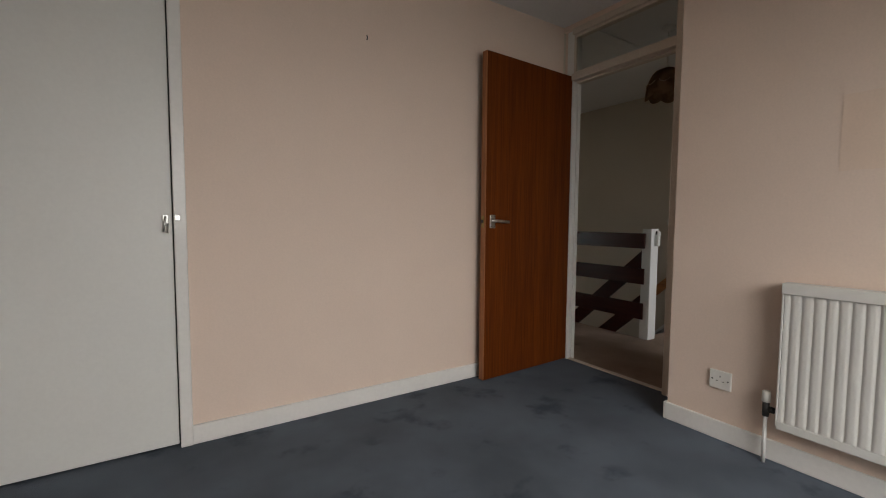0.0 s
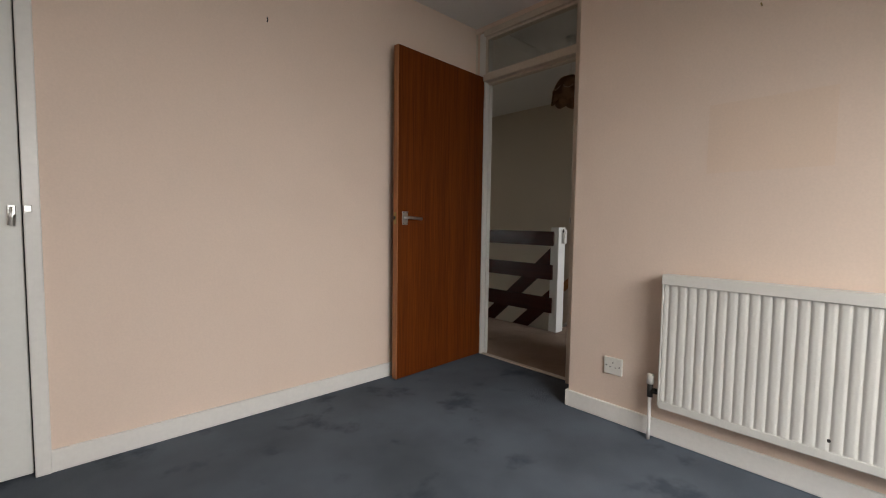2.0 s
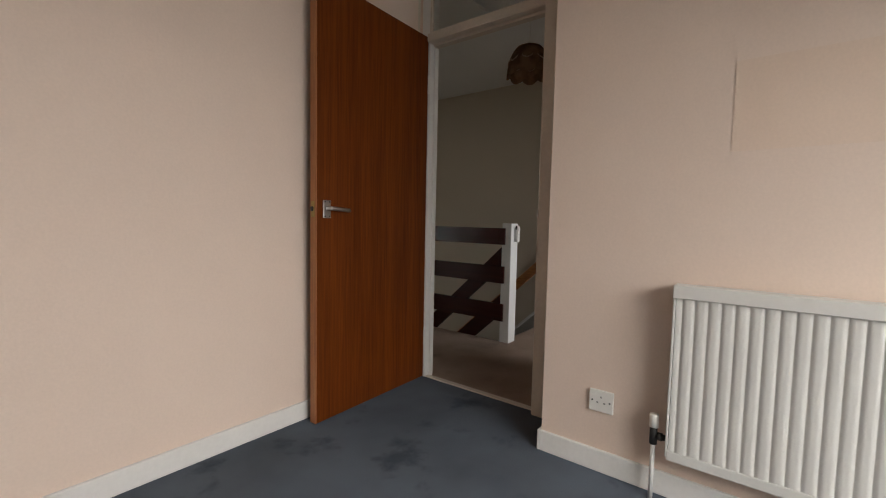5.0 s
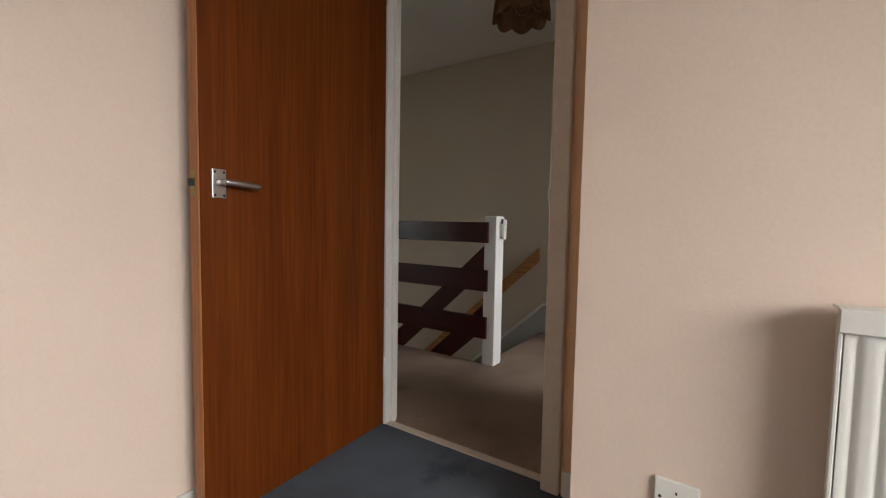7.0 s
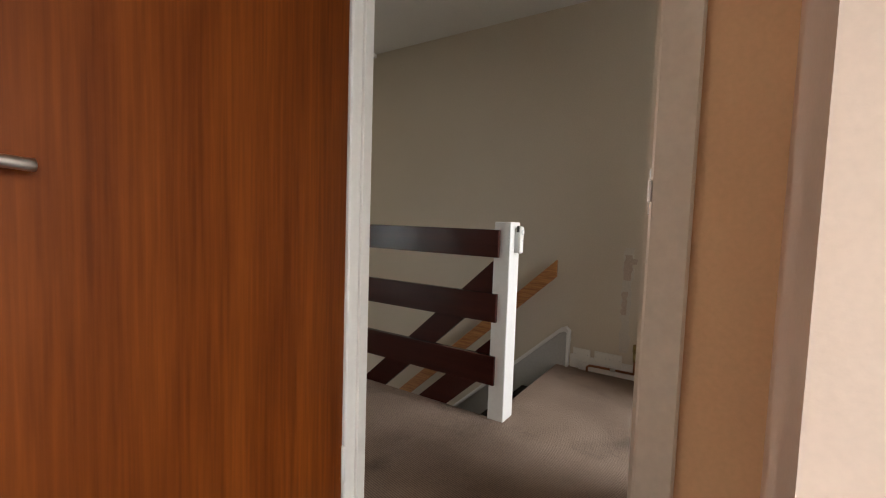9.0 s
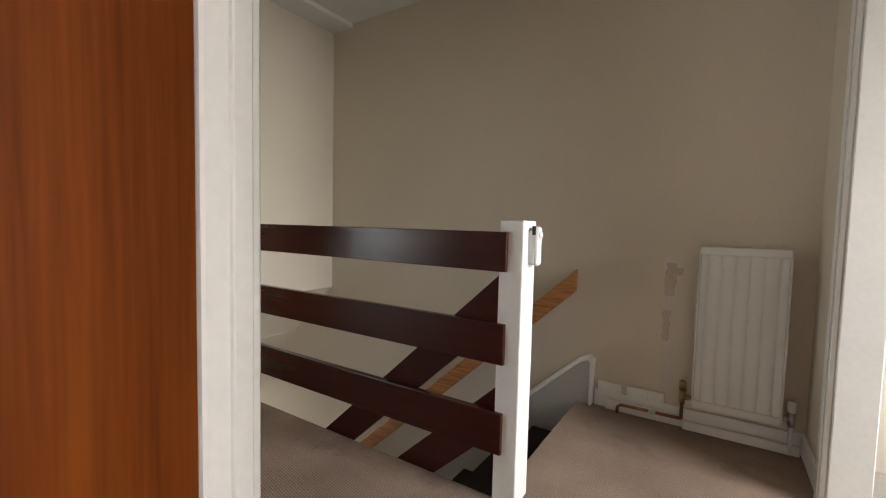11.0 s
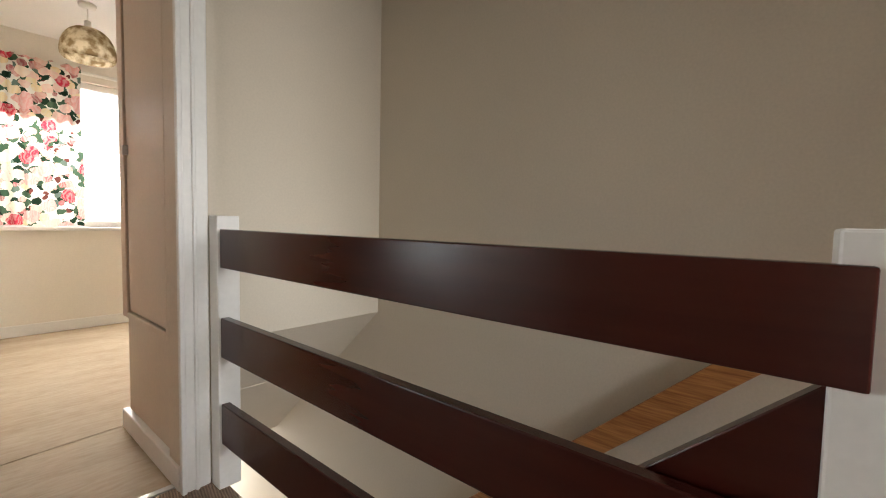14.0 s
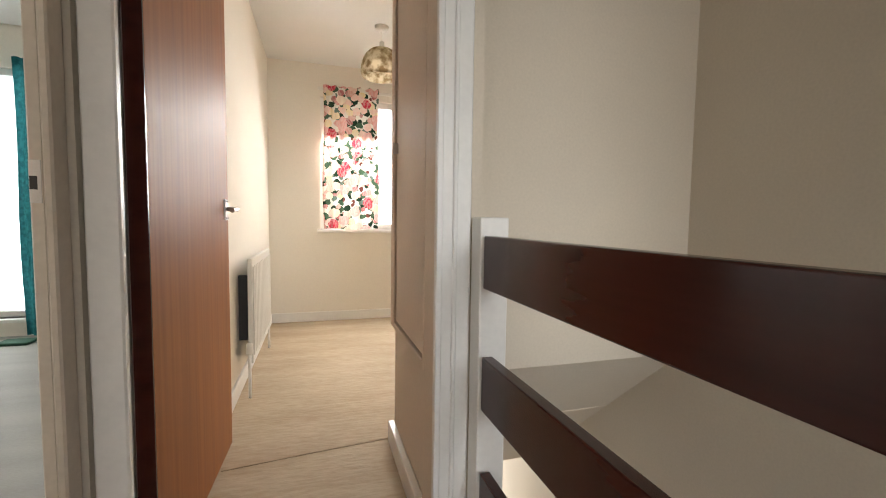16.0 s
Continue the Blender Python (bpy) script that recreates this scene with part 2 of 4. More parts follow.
def floral(t):
    """Big roses, small blooms and leaves scattered over a white cloth."""
    g = t.nodes.new("ShaderNodeNewGeometry")
    warp = t.nodes.new("ShaderNodeTexNoise")
    warp.inputs["Scale"].default_value = 22
    t.links.new(g.outputs["Position"], warp.inputs["Vector"])
    ma = t.nodes.new("ShaderNodeVectorMath")
    ma.operation = "MULTIPLY_ADD"
    ma.inputs[1].default_value = (0.035, 0.035, 0.035)
    t.links.new(warp.outputs["Color"], ma.inputs[0])
    t.links.new(g.outputs["Position"], ma.inputs[2])

    def cells(scale, shift):
        mp = t.nodes.new("ShaderNodeMapping")
        mp.inputs["Location"].default_value = (shift, shift, shift)
        mp.inputs["Scale"].default_value = (1, 0.02, 1)
        t.links.new(ma.outputs[0], mp.inputs[0])
        v = t.nodes.new("ShaderNodeTexVoronoi")
        v.inputs["Scale"].default_value = scale
        t.links.new(mp.outputs[0], v.inputs["Vector"])
        s = t.nodes.new("ShaderNodeSeparateColor")
        t.links.new(v.outputs["Color"], s.inputs[0])
        return v.outputs["Distance"], s.outputs[0], s.outputs[1]

    white = t.nodes.new("ShaderNodeRGB")
    white.outputs[0].default_value = (0.72, 0.68, 0.60, 1)
    dist, pick, tone = cells(19, 3.1)
    leaf = ramp_node(t, tone, [(0, (0.02, 0.045, 0.025)), (0.4, (0.06, 0.11, 0.065)), (0.7, (0.13, 0.18, 0.15)), (0.85, (0.16, 0.05, 0.04))], True)
    on = ramp_node(t, dist, [(0.0, (1, 1, 1)), (0.58, (0, 0, 0))], True)
    cover = ramp_node(t, pick, [(0.0, (1, 1, 1)), (0.85, (0, 0, 0))], True)
    both = t.nodes.new("ShaderNodeMath")
    both.operation = "MULTIPLY"
    t.links.new(on, both.inputs[0])
    t.links.new(cover, both.inputs[1])
    c = mix_colour(t, both.outputs[0], white.outputs[0], leaf)
    for scale, shift, size, part_on, shades in (
            (15, 9.7, 0.52, 0.92, [(0, (0.62, 0.30, 0.26)), (0.3, (0.74, 0.50, 0.42)), (0.6, (0.74, 0.60, 0.36)), (0.8, (0.40, 0.13, 0.13))]),
            (10, 5.3, 0.46, 0.7, [(0, (0.52, 0.03, 0.06)), (0.3, (0.70, 0.36, 0.33)), (0.55, (0.80, 0.66, 0.52)), (0.8, (0.45, 0.05, 0.08))])):
        dist, pick, tone = cells(scale, shift)
        bloom = ramp_node(t, tone, shades, True)
        petals = t.nodes.new("ShaderNodeTexWave")
        petals.wave_type = "RINGS"
        petals.inputs["Scale"].default_value, petals.inputs["Distortion"].default_value = 16, 9
        t.links.new(ma.outputs[0], petals.inputs["Vector"])
        pale = mix_colour(t, petals.outputs["Fac"], bloom, white.outputs[0])
        half = t.nodes.new("ShaderNodeMix")
        half.data_type = "RGBA"
        half.inputs[0].default_value = 0.35
        t.links.new(bloom, half.inputs[6])
        t.links.new(pale, half.inputs[7])
        on = ramp_node(t, dist, [(0.0, (1, 1, 1)), (size, (0, 0, 0))], True)
        cover = ramp_node(t, pick, [(0.0, (1, 1, 1)), (part_on, (0, 0, 0))], True)
        both = t.nodes.new("ShaderNodeMath")
        both.operation = "MULTIPLY"
        t.links.new(on, both.inputs[0])
        t.links.new(cover, both.inputs[1])
        c = mix_colour(t, both.outputs[0], c, half.outputs[2])
    return c


def plain_cloth(colour, other, scale):
    def build(t):
        g = t.nodes.new("ShaderNodeNewGeometry")
        n = t.nodes.new("ShaderNodeTexNoise")
        n.inputs["Scale"].default_value, n.inputs["Detail"].default_value = scale, 5
        t.links.new(g.outputs["Position"], n.inputs["Vector"])
        return ramp_node(t, n.outputs[0], [(0.40, other), (0.60, colour)])
    return build


FLORAL = cloth_material("floral_curtain_cloth", 0.19, floral)
TEAL = cloth_material("teal_curtain_cloth", 0.2, plain_cloth((0.03, 0.17, 0.18), (0.02, 0.11, 0.12), 40))
SHADE_B = cloth_material("patterned_parchment_shade", 0.5, plain_cloth((0.66, 0.57, 0.40), (0.26, 0.18, 0.09), 20))
SHADE_L = cloth_material("brown_fabric_shade", 0.3, plain_cloth((0.28, 0.17, 0.10), (0.16, 0.09, 0.05), 14))
TRIM = cloth_material("pale_braid_trim", 0.2, plain_cloth((0.50, 0.38, 0.27), (0.36, 0.26, 0.18), 90))

# ---------- building helpers ----------
ORIGIN = {}


def box(bm, x0, y0, z0, x1, y1, z1, bevel=0.0, seg=1):
    made = bmesh.ops.create_cube(bm, size=1.0, matrix=Matrix.LocRotScale(((x0 + x1) / 2, (y0 + y1) / 2, (z0 + z1) / 2), None, (abs(x1 - x0), abs(y1 - y0), abs(z1 - z0))))
    if bevel:
        edges = list({e for v in made["verts"] for e in v.link_edges})
        bmesh.ops.bevel(bm, geom=edges, offset=bevel, segments=seg, affect="EDGES", profile=0.5)
    return bm


def boxes(*rows, bevel=0.0, seg=1):
    bm = bmesh.new()
    for r in rows:
        box(bm, *r, bevel=bevel, seg=seg)
    return bm


def tube(points, radius, sides=12, bm=None, caps=True):
    """A round bar along a line of points."""
    bm = bm or bmesh.new()
    rings = []
    pts = [Vector(p) for p in points]
    for i, p in enumerate(pts):
        d = (pts[min(i + 1, len(pts) - 1)] - pts[max(i - 1, 0)]).normalized()
        u = d.orthogonal().normalized() if not rings else (axis_u - d * axis_u.dot(d)).normalized()
        axis_u, w = u, d.cross(u)
        rings.append([bm.verts.new(p + radius * (math.cos(a) * u + math.sin(a) * w)) for a in [2 * math.pi * k / sides for k in range(sides)]])
    for a, b in zip(rings, rings[1:]):
        for k in range(sides):
            f = bm.faces.new((a[k], a[(k + 1) % sides], b[(k + 1) % sides], b[k]))
            f.smooth = True
    if caps:
        bm.faces.new(rings[0][::-1])
        bm.faces.new(rings[-1])
    return bm


def lathe(x, y, profile, sides=32, bm=None):
    """A turned shape about an upright line: profile of (radius, height)."""
    bm = bm or bmesh.new()
    rings = [[bm.verts.new((x + r * math.cos(2 * math.pi * k / sides), y + r * math.sin(2 * math.pi * k / sides), z)) for k in range(sides)] for r, z in profile]
    for a, b in zip(rings, rings[1:]):
        for k in range(sides):
            bm.faces.new((a[k], a[(k + 1) % sides], b[(k + 1) % sides], b[k])).smooth = True
    return bm


def prism(outline, axis, lo, hi, bevel=0.0):
    """An outline pushed along an axis. For axis x the outline is (y, z); for y (x, z); for z (x, y)."""
    bm = bmesh.new()

    def at(a, b, c):
        return {"x": (c, a, b), "y": (a, c, b), "z": (a, b, c)}[axis]
    lo_v = [bm.verts.new(at(a, b, lo)) for a, b in outline]
    hi_v = [bm.verts.new(at(a, b, hi)) for a, b in outline]
    bm.faces.new(lo_v)
    bm.faces.new(hi_v[::-1])
    n = len(outline)
    for k in range(n):
        bm.faces.new((lo_v[k], hi_v[k], hi_v[(k + 1) % n], lo_v[(k + 1) % n]))
    bmesh.ops.recalc_face_normals(bm, faces=bm.faces)
    if bevel:
        bmesh.ops.bevel(bm, geom=list(bm.edges), offset=bevel, segments=2, affect="EDGES", profile=0.5)
    return bm


def mesh_of(name, bm, mat, origin):
    bmesh.ops.translate(bm, verts=bm.verts, vec=-origin)
    me = bpy.data.meshes.new(name)
    bm.to_mesh(me)
    bm.free()
    me.materials.append(mat)
    return me


def thing(name, x, y, z, label, category, group="", kind=""):
    ob = new(name)
    ob.empty_display_size = 0.05
    ob.location = (x, y, z)
    ORIGIN[ob] = Vector((x, y, z))
    return tagged(ob, label, category, group, kind)


def part(name, bm, mat, parent, label=""):
    ob = new(name, mesh_of(name, bm, mat, ORIGIN[parent]))
    ob.parent = parent
    ORIGIN[ob] = ORIGIN[parent]
    return tagged(ob, label)


def structure(name, bm, mat, label, category):
    ob = new(name, mesh_of(name, bm, mat, Vector()))
    ORIGIN[ob] = Vector()
    return tagged(ob, label, category, kind="structure")


def single(name, bm, mat, at, label, category, group=""):
    ob = new(name, mesh_of(name, bm, mat, Vector(at)))
    ob.location = at
    ORIGIN[ob] = Vector(at)
    return tagged(ob, label, category, group)


H = 2.33          # ceiling height
GROUND = -2.57    # floor of the storey below

# ---------- first bedroom: setting ----------
structure("floor_bedroom", boxes((-1.7, -1.3, -0.05, 2.235, 2.29, 0.0)), BLUE_CARPET, "worn slate blue carpet with dark stains", "carpet")
structure("wall_bedroom_north", boxes((-1.8, 2.24, 0, -1.0, 2.36, H), (-0.085, 2.24, 0, 2.21, 2.36, H), (-1.0, 2.24, 2.30, -0.085, 2.36, H)), PINK, "peach painted plaster wall with faint marks", "wall")
structure("wall_bedroom_east", boxes((1.935, -1.4, 0, 2.295, 1.265, H)), PINK, "peach painted wall with radiator and socket", "wall")
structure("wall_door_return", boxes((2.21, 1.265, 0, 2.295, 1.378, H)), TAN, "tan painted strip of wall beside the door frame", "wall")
structure("wall_bedroom_south", boxes((-1.8, -1.45, 0, -0.35, -1.3, H), (1.55, -1.45, 0, 1.935, -1.3, H), (-0.35, -1.45, 0, 1.55, -1.3, 0.87), (-0.35, -1.45, 2.05, 1.55, -1.3, H)), PINK, "peach painted wall around the window", "wall")
structure("wall_bedroom_west", boxes((-1.8, -1.3, 0, -1.7, 2.24, H)), PINK, "plain peach painted wall", "wall")
structure("ceiling_bedroom", boxes((-1.8, -1.45, H, 2.295, 2.36, H + 0.1)), CEILING, "matt white painted ceiling", "ceiling")


def skirting(name, rows, mat, label="white painted timber skirting board"):
    return structure(name, boxes(*rows, bevel=0.003), mat, label, "skirting")


skirting("baseboard_bedroom_north", [(-0.085, 2.226, 0, 2.19, 2.24, 0.085)], GLOSS)
skirting("baseboard_bedroom_east", [(1.921, -1.3, 0, 1.935, 1.265, 0.085), (1.921, 1.265, 0, 2.196, 1.279, 0.085), (2.196, 1.279, 0, 2.21, 1.372, 0.085)], GLOSS)


def window(name, x0, x1, z0, z1, y0, y1, label, inner, mullions=()):
    """A window in a wall that runs along x: frame, sill and panes; the daylight stands outside."""
    w = structure(name, boxes((x0, y0, z0, x0 + 0.05, y1, z1), (x1 - 0.05, y0, z0, x1, y1, z1), (x0 + 0.05, y0, z1 - 0.05, x1 - 0.05, y1, z1), (x0 + 0.05, y0, z0, x1 - 0.05, y1, z0 + 0.05), bevel=0.004), GLOSS, label, "window")
    for m in mullions:
        part("mullion", boxes((m - 0.025, y0, z0 + 0.05, m + 0.025, y1, z1 - 0.05), bevel=0.004), GLOSS, w)
    mid = (y0 + y1) / 2
    stops = [x0 + 0.05] + [v for m in mullions for v in (m - 0.025, m + 0.025)] + [x1 - 0.05]
    for a, b in zip(stops[::2], stops[1::2]):
        p = part("pane", boxes((a, mid - 0.003, z0 + 0.05, b, mid + 0.003, z1 - 0.05)), GLASS, w)
        p.visible_shadow = False
    part("window_sill", boxes((x0 - 0.03, min(inner, y0), z0 - 0.03, x1 + 0.03, max(inner, y1), z0), bevel=0.004), GLOSS, w)
    return w


window("window_bedroom", -0.35, 1.55, 0.87, 2.05, -1.43, -1.37, "white framed bedroom window with three panes", -1.24, (0.3, 0.9))

# doorway between the bedroom and the landing, with a glazed light above
door_frame = structure("door_frame_bedroom", boxes((2.19, 1.378, 0, 2.305, 1.44, 2.295), (2.20, 1.44, 2.255, 2.305, 2.160, 2.295), (2.20, 1.44, 1.948, 2.305, 2.160, 1.995), bevel=0.004), OLD_SHADED_GLOSS, "cream painted door frame with glazed light above", "door frame")
part("hinge_jamb", boxes((2.228, 2.160, 0, 2.31, 2.222, 2.295), bevel=0.004), GLOSS, door_frame, "white gloss hinge jamb")
part("door_stop", boxes((2.245, 1.44, 0, 2.285, 1.453, 1.948), (2.245, 1.453, 1.935, 2.285, 2.148, 1.948)), OLD_SHADED_GLOSS, door_frame)
part("door_stop", boxes((2.262, 2.148, 0, 2.29, 2.160, 1.948), bevel=0.002), GLOSS, door_frame, "white gloss stop")
part("glazing_bead", boxes((2.225, 1.44, 1.995, 2.24, 1.455, 2.255), (2.225, 2.145, 1.995, 2.24, 2.160, 2.255), (2.225, 1.455, 2.24, 2.24, 2.145, 2.255), (2.225, 1.455, 1.995, 2.24, 2.145, 2.01)), OLD_SHADED_GLOSS, door_frame)
part("pane", boxes((2.243, 1.44, 1.995, 2.248, 2.16, 2.255)), GLASS, door_frame)
sp = part("strike_plate", boxes((2.196, 1.4395, 0.945, 2.222, 1.4425, 1.02), bevel=0.001), ALU, door_frame, "worn metal strike plate")
part("lip", boxes((2.184, 1.437, 0.965, 2.1965, 1.4425, 1.0), bevel=0.001), ALU, sp)
part("latch_hole", boxes((2.203, 1.440, 0.968, 2.214, 1.4432, 0.996)), DARK, sp)
structure("wall_above_bedroom_door", boxes((2.21, 1.378, 2.295, 2.295, 2.24, H), (2.23, 2.222, 0, 2.295, 2.24, 2.295)), PINK, "narrow wall strip around the door frame", "wall")
structure("threshold_bedroom", boxes((2.235, 1.44, -0.02, 2.27, 2.16, 0.006), bevel=0.002), OLD_SHADED_GLOSS, "worn carpet edging strip under the door", "threshold")


def lever(parent, x, y, z, face, along, mat=ALU):
    """A lever handle on a plate. face: which way along y or x the plate looks; along: the way the lever points."""
    def at(a, d, h):
        return (x + a * along[0] + d * face[0], y + a * along[1] + d * face[1], h)

    def block(a0, d0, h0, a1, d1, h1, bevel):
        p, q = at(a0, d0, h0), at(a1, d1, h1)
        return boxes((min(p[0], q[0]), min(p[1], q[1]), h0, max(p[0], q[0]), max(p[1], q[1]), h1), bevel=bevel, seg=2)
    hd = part("handle", block(-0.02, 0, z - 0.043, 0.02, 0.007, z + 0.037, 0.0015), mat, parent, "satin aluminium lever handle")
    part("spindle", tube([at(0, 0.006, z), at(0, 0.045, z)], 0.009), mat, hd)
    part("lever", tube([at(-0.006, 0.042, z), at(0.0, 0.044, z), at(0.05, 0.046, z - 0.003), at(0.09, 0.046, z - 0.006), at(0.096, 0.045, z - 0.006)], 0.0088), mat, hd)
    for a, h in ((-0.013, z + 0.029), (0.013, z + 0.029), (-0.013, z - 0.035), (0.013, z - 0.035)):
        part("screw", tube([at(a, 0.006, h), at(a, 0.0085, h)], 0.0035, 8), DARK, hd)
    return hd


# the teak veneered door, wide open against the north wall
door_1 = thing("door_1", 2.226, 2.170, 0.006, "open flush teak-veneered door standing against the wall", "door", kind="structure")
leaf = part("leaf", boxes((1.453, 2.170, 0.006, 2.226, 2.212, 1.985), bevel=0.0015), TEAK, door_1)
part("edge_lipping", boxes((1.447, 2.1705, 0.006, 1.4529, 2.2115, 1.985), bevel=0.001), TEAK_EDGE, door_1, "paler timber edge")
lever(door_1, 1.503, 2.170, 0.985, (0, -1), (1, 0))
lp = part("latch_plate", boxes((1.4455, 2.180, 0.945, 1.447, 2.202, 1.015)), BRASS, door_1, "small brass latch plate")
part("latch_bolt", boxes((1.436, 2.185, 0.972, 1.4455, 2.197, 0.992), bevel=0.002), DARK, lp)
door_1.matrix_basis = Matrix.Translation((2.226, 2.170, 0.006)) @ Matrix.Rotation(radians(2.4), 4, "Z")
for z in (0.25, 1.72):
    part("hinge", tube([(2.227, 2.166, z - 0.05), (2.227, 2.166, z + 0.05)], 0.006), GLOSS, door_1)

# built-in cupboard with a full-height painted door
cup = thing("built_in_cupboard", -0.55, 2.24, 0, "full-height off-white built-in cupboard with closed flush door", "cupboard")
part("frame", boxes((-0.128, 2.222, 0, -0.082, 2.30, 2.30), (-1.0, 2.222, 0, -0.955, 2.30, 2.30), bevel=0.003), GLOSS, cup)
cd = part("door", boxes((-0.953, 2.252, 0.008, -0.133, 2.285, 2.298), bevel=0.002), WHITE_DOOR, cup)
part("back", boxes((-1.0, 2.30, 0, -0.085, 2.33, 2.30)), DARK, cup)
bolt = part("catch", boxes((-0.168, 2.240, 0.955, -0.146, 2.252, 1.0), bevel=0.002), ALU, cd, "small chrome cupboard catch")
part("turn_lever", tube([(-0.157, 2.236, 0.99), (-0.158, 2.228, 0.985), (-0.165, 2.226, 0.93), (-0.150, 2.226, 0.925), (-0.149, 2.228, 0.965)], 0.004, 8), ALU, bolt)
part("keep", boxes((-0.126, 2.214, 0.975, -0.104, 2.222, 1.0), bevel=0.002), ALU, cup, "small chrome keep on the frame")


def socket(name, x, y0, y1, z0, z1, label, gang=1, plain=False):
    """A plate on a wall that looks towards -x."""
    s = thing(name, x, (y0 + y1) / 2, z0, label, "socket")
    part("plate", boxes((x - 0.010, y0, z0, x, y1, z1), bevel=0.003, seg=2), PLASTIC, s)
    w = (y1 - y0) / gang
    for g in range(gang):
        c, zc, k = y0 + w * (g + 0.5), (z0 + z1) / 2, (z1 - z0) / 0.085
        if plain:
            part("screw", tube([(x - 0.0095, c - w * 0.36, zc), (x - 0.012, c - w * 0.36, zc)], 0.0035, 8), ALU, s)
            part("screw", tube([(x - 0.0095, c + w * 0.36, zc), (x - 0.012, c + w * 0.36, zc)], 0.0035, 8), ALU, s)
            continue
        for dy, dz, a, b in ((0, 0.016, 0.004, 0.007), (-0.013, -0.006, 0.007, 0.004), (0.013, -0.006, 0.007, 0.004)):
            part("pin_hole", boxes((x - 0.0105, c + dy - a / 2, zc + dz * k - b / 2, x - 0.0099, c + dy + a / 2, zc + dz * k + b / 2)), DARK, s)
        for dy in (-w * 0.36, w * 0.36):
            part("screw", tube([(x - 0.0095, c + dy, zc), (x - 0.0112, c + dy, zc)], 0.0035, 8), DARK, s)
    return s


socket("wall_socket", 1.935, 0.982, 1.072, 0.232, 0.315, "ivory plastic single wall socket with worn screws")


def radiator(name, front, wall, y0, y1, z0, z1, flutes, label, deep, cover):
    """A pressed steel panel radiator on a wall that looks towards -x."""
    r = thing(name, wall, (y0 + y1) / 2, z0, label, "radiator")
    band = 0.035
    bm = bmesh.new()
    rows = []
    n = flutes * 24
    zs = [z0 + band, z0 + band + 0.02, z1 - band - 0.02, z1 - band]
    for i, z in enumerate(zs):
        row = []
        for k in range(n + 1):
            ph = (k / 24.0) % 1.0
            groove = (1 - abs(math.sin(math.pi * (ph - 0.5)))) ** 1.6 if i in (1, 2) else 0.0
            row.append(bm.verts.new((front + deep * groove, y0 + 0.006 + (y1 - y0 - 0.012) * k / n, z)))
        rows.append(row)
    for a, b in zip(rows, rows[1:]):
        for k in range(n):
            bm.faces.new((a[k], a[k + 1], b[k + 1], b[k])).smooth = True
    part("fluted_panel", bm, RAD, r)
    part("body", boxes((front + deep + 0.003, y0, z0 + 0.012, front + 0.03, y1, z1 - 0.006), (front + 0.03, y0 + 0.04, z0 + 0.05, wall - 0.012, y1 - 0.04, z1 - 0.05)), RAD, r)
    part("top_band", boxes((front - 0.002, y0, z1 - band, front + 0.02, y1, z1), bevel=0.004, seg=2), RAD, r)
    part("bottom_band", boxes((front - 0.002, y0, z0, front + 0.02, y1, z0 + band), bevel=0.004, seg=2), RAD, r)
    for y in (y0, y1):
        part("side_seam", boxes((front - 0.001, y - 0.004, z0 + 0.01, front + 0.012, y + 0.004, z1 - 0.01), bevel=0.002), RAD, r)
    if cover:
        part("top_trim", boxes((front - 0.008, y0 - 0.008, z1 - 0.034, front, y1 + 0.004, z1 + 0.008), (front, y0 - 0.008, z1 + 0.002, wall - 0.02, y1 + 0.004, z1 + 0.008), bevel=0.002), RAD, r)
    for y in (y0 + 0.12, y1 - 0.16):
        part("bracket", boxes((wall - 0.013, y, z0 + 0.1, wall, y + 0.04, z1 - 0.1)), RAD, r)
    return r


def valve(parent, x, y, z, to, cap, pipe_bottom, body, pipe_mat):
    v = part("valve", tube([(x, y, z - 0.03), (x, y, z + 0.028)], 0.012), body, parent, "radiator valve")
    part("valve_cap", lathe(x, y, [(0.0, z + 0.075), (0.013, z + 0.074), (0.015, z + 0.07), (0.016, z + 0.03), (0.0, z + 0.029)], 16), cap, v)
    part("union", tube([(x, y, z), (x, (y + to) / 2, z), (x, to, z)], 0.010), body, v)
    part("nut", tube([(x, y - 0.012 if to < y else y + 0.012, z), (x, y - 0.028 if to < y else y + 0.028, z)], 0.014, 6), body, v)
    part("tail_pipe", tube([(x, y, z - 0.03), (x, y, pipe_bottom)], 0.0075), pipe_mat, v)


rad_1 = radiator("radiator", 1.858, 1.935, -0.42, 0.79, 0.165, 0.742, 34, "white steel panel radiator with fluted front", 0.0065, True)
valve(rad_1, 1.885, 0.835, 0.225, 0.79, PLASTIC, 0.0, DARK, GLOSS)
part("vent_plug", tube([(1.873, 0.24, 0.235), (1.860, 0.24, 0.235)], 0.006, 10), DARK, rad_1)

# marks left on the walls
single("wall_patch", boxes((1.9335, 0.28, 1.175, 1.9352, 0.67, 1.45)), PATCH, (1.935, 0.2, 1.18), "yellowed rectangle where a picture once hung", "wall mark")
for i, (x, z, s) in enumerate(((0.739, 1.921, 0.012),)):
    single("wall_scuff", tube([(x, 2.2385, z - s), (x + 0.002, 2.2375, z), (x, 2.2385, z + s)], 0.003, 6), DARK, (x, 2.24, z), "small dark plug hole in the plaster", "wall mark", "wall marks")
single("picture_nail", tube([(1.934, 0.514, 1.79), (1.915, 0.514, 1.795)], 0.0025, 6), BRASS, (1.934, 0.514, 1.79), "small bent brass nail stuck into peach plaster", "nail")

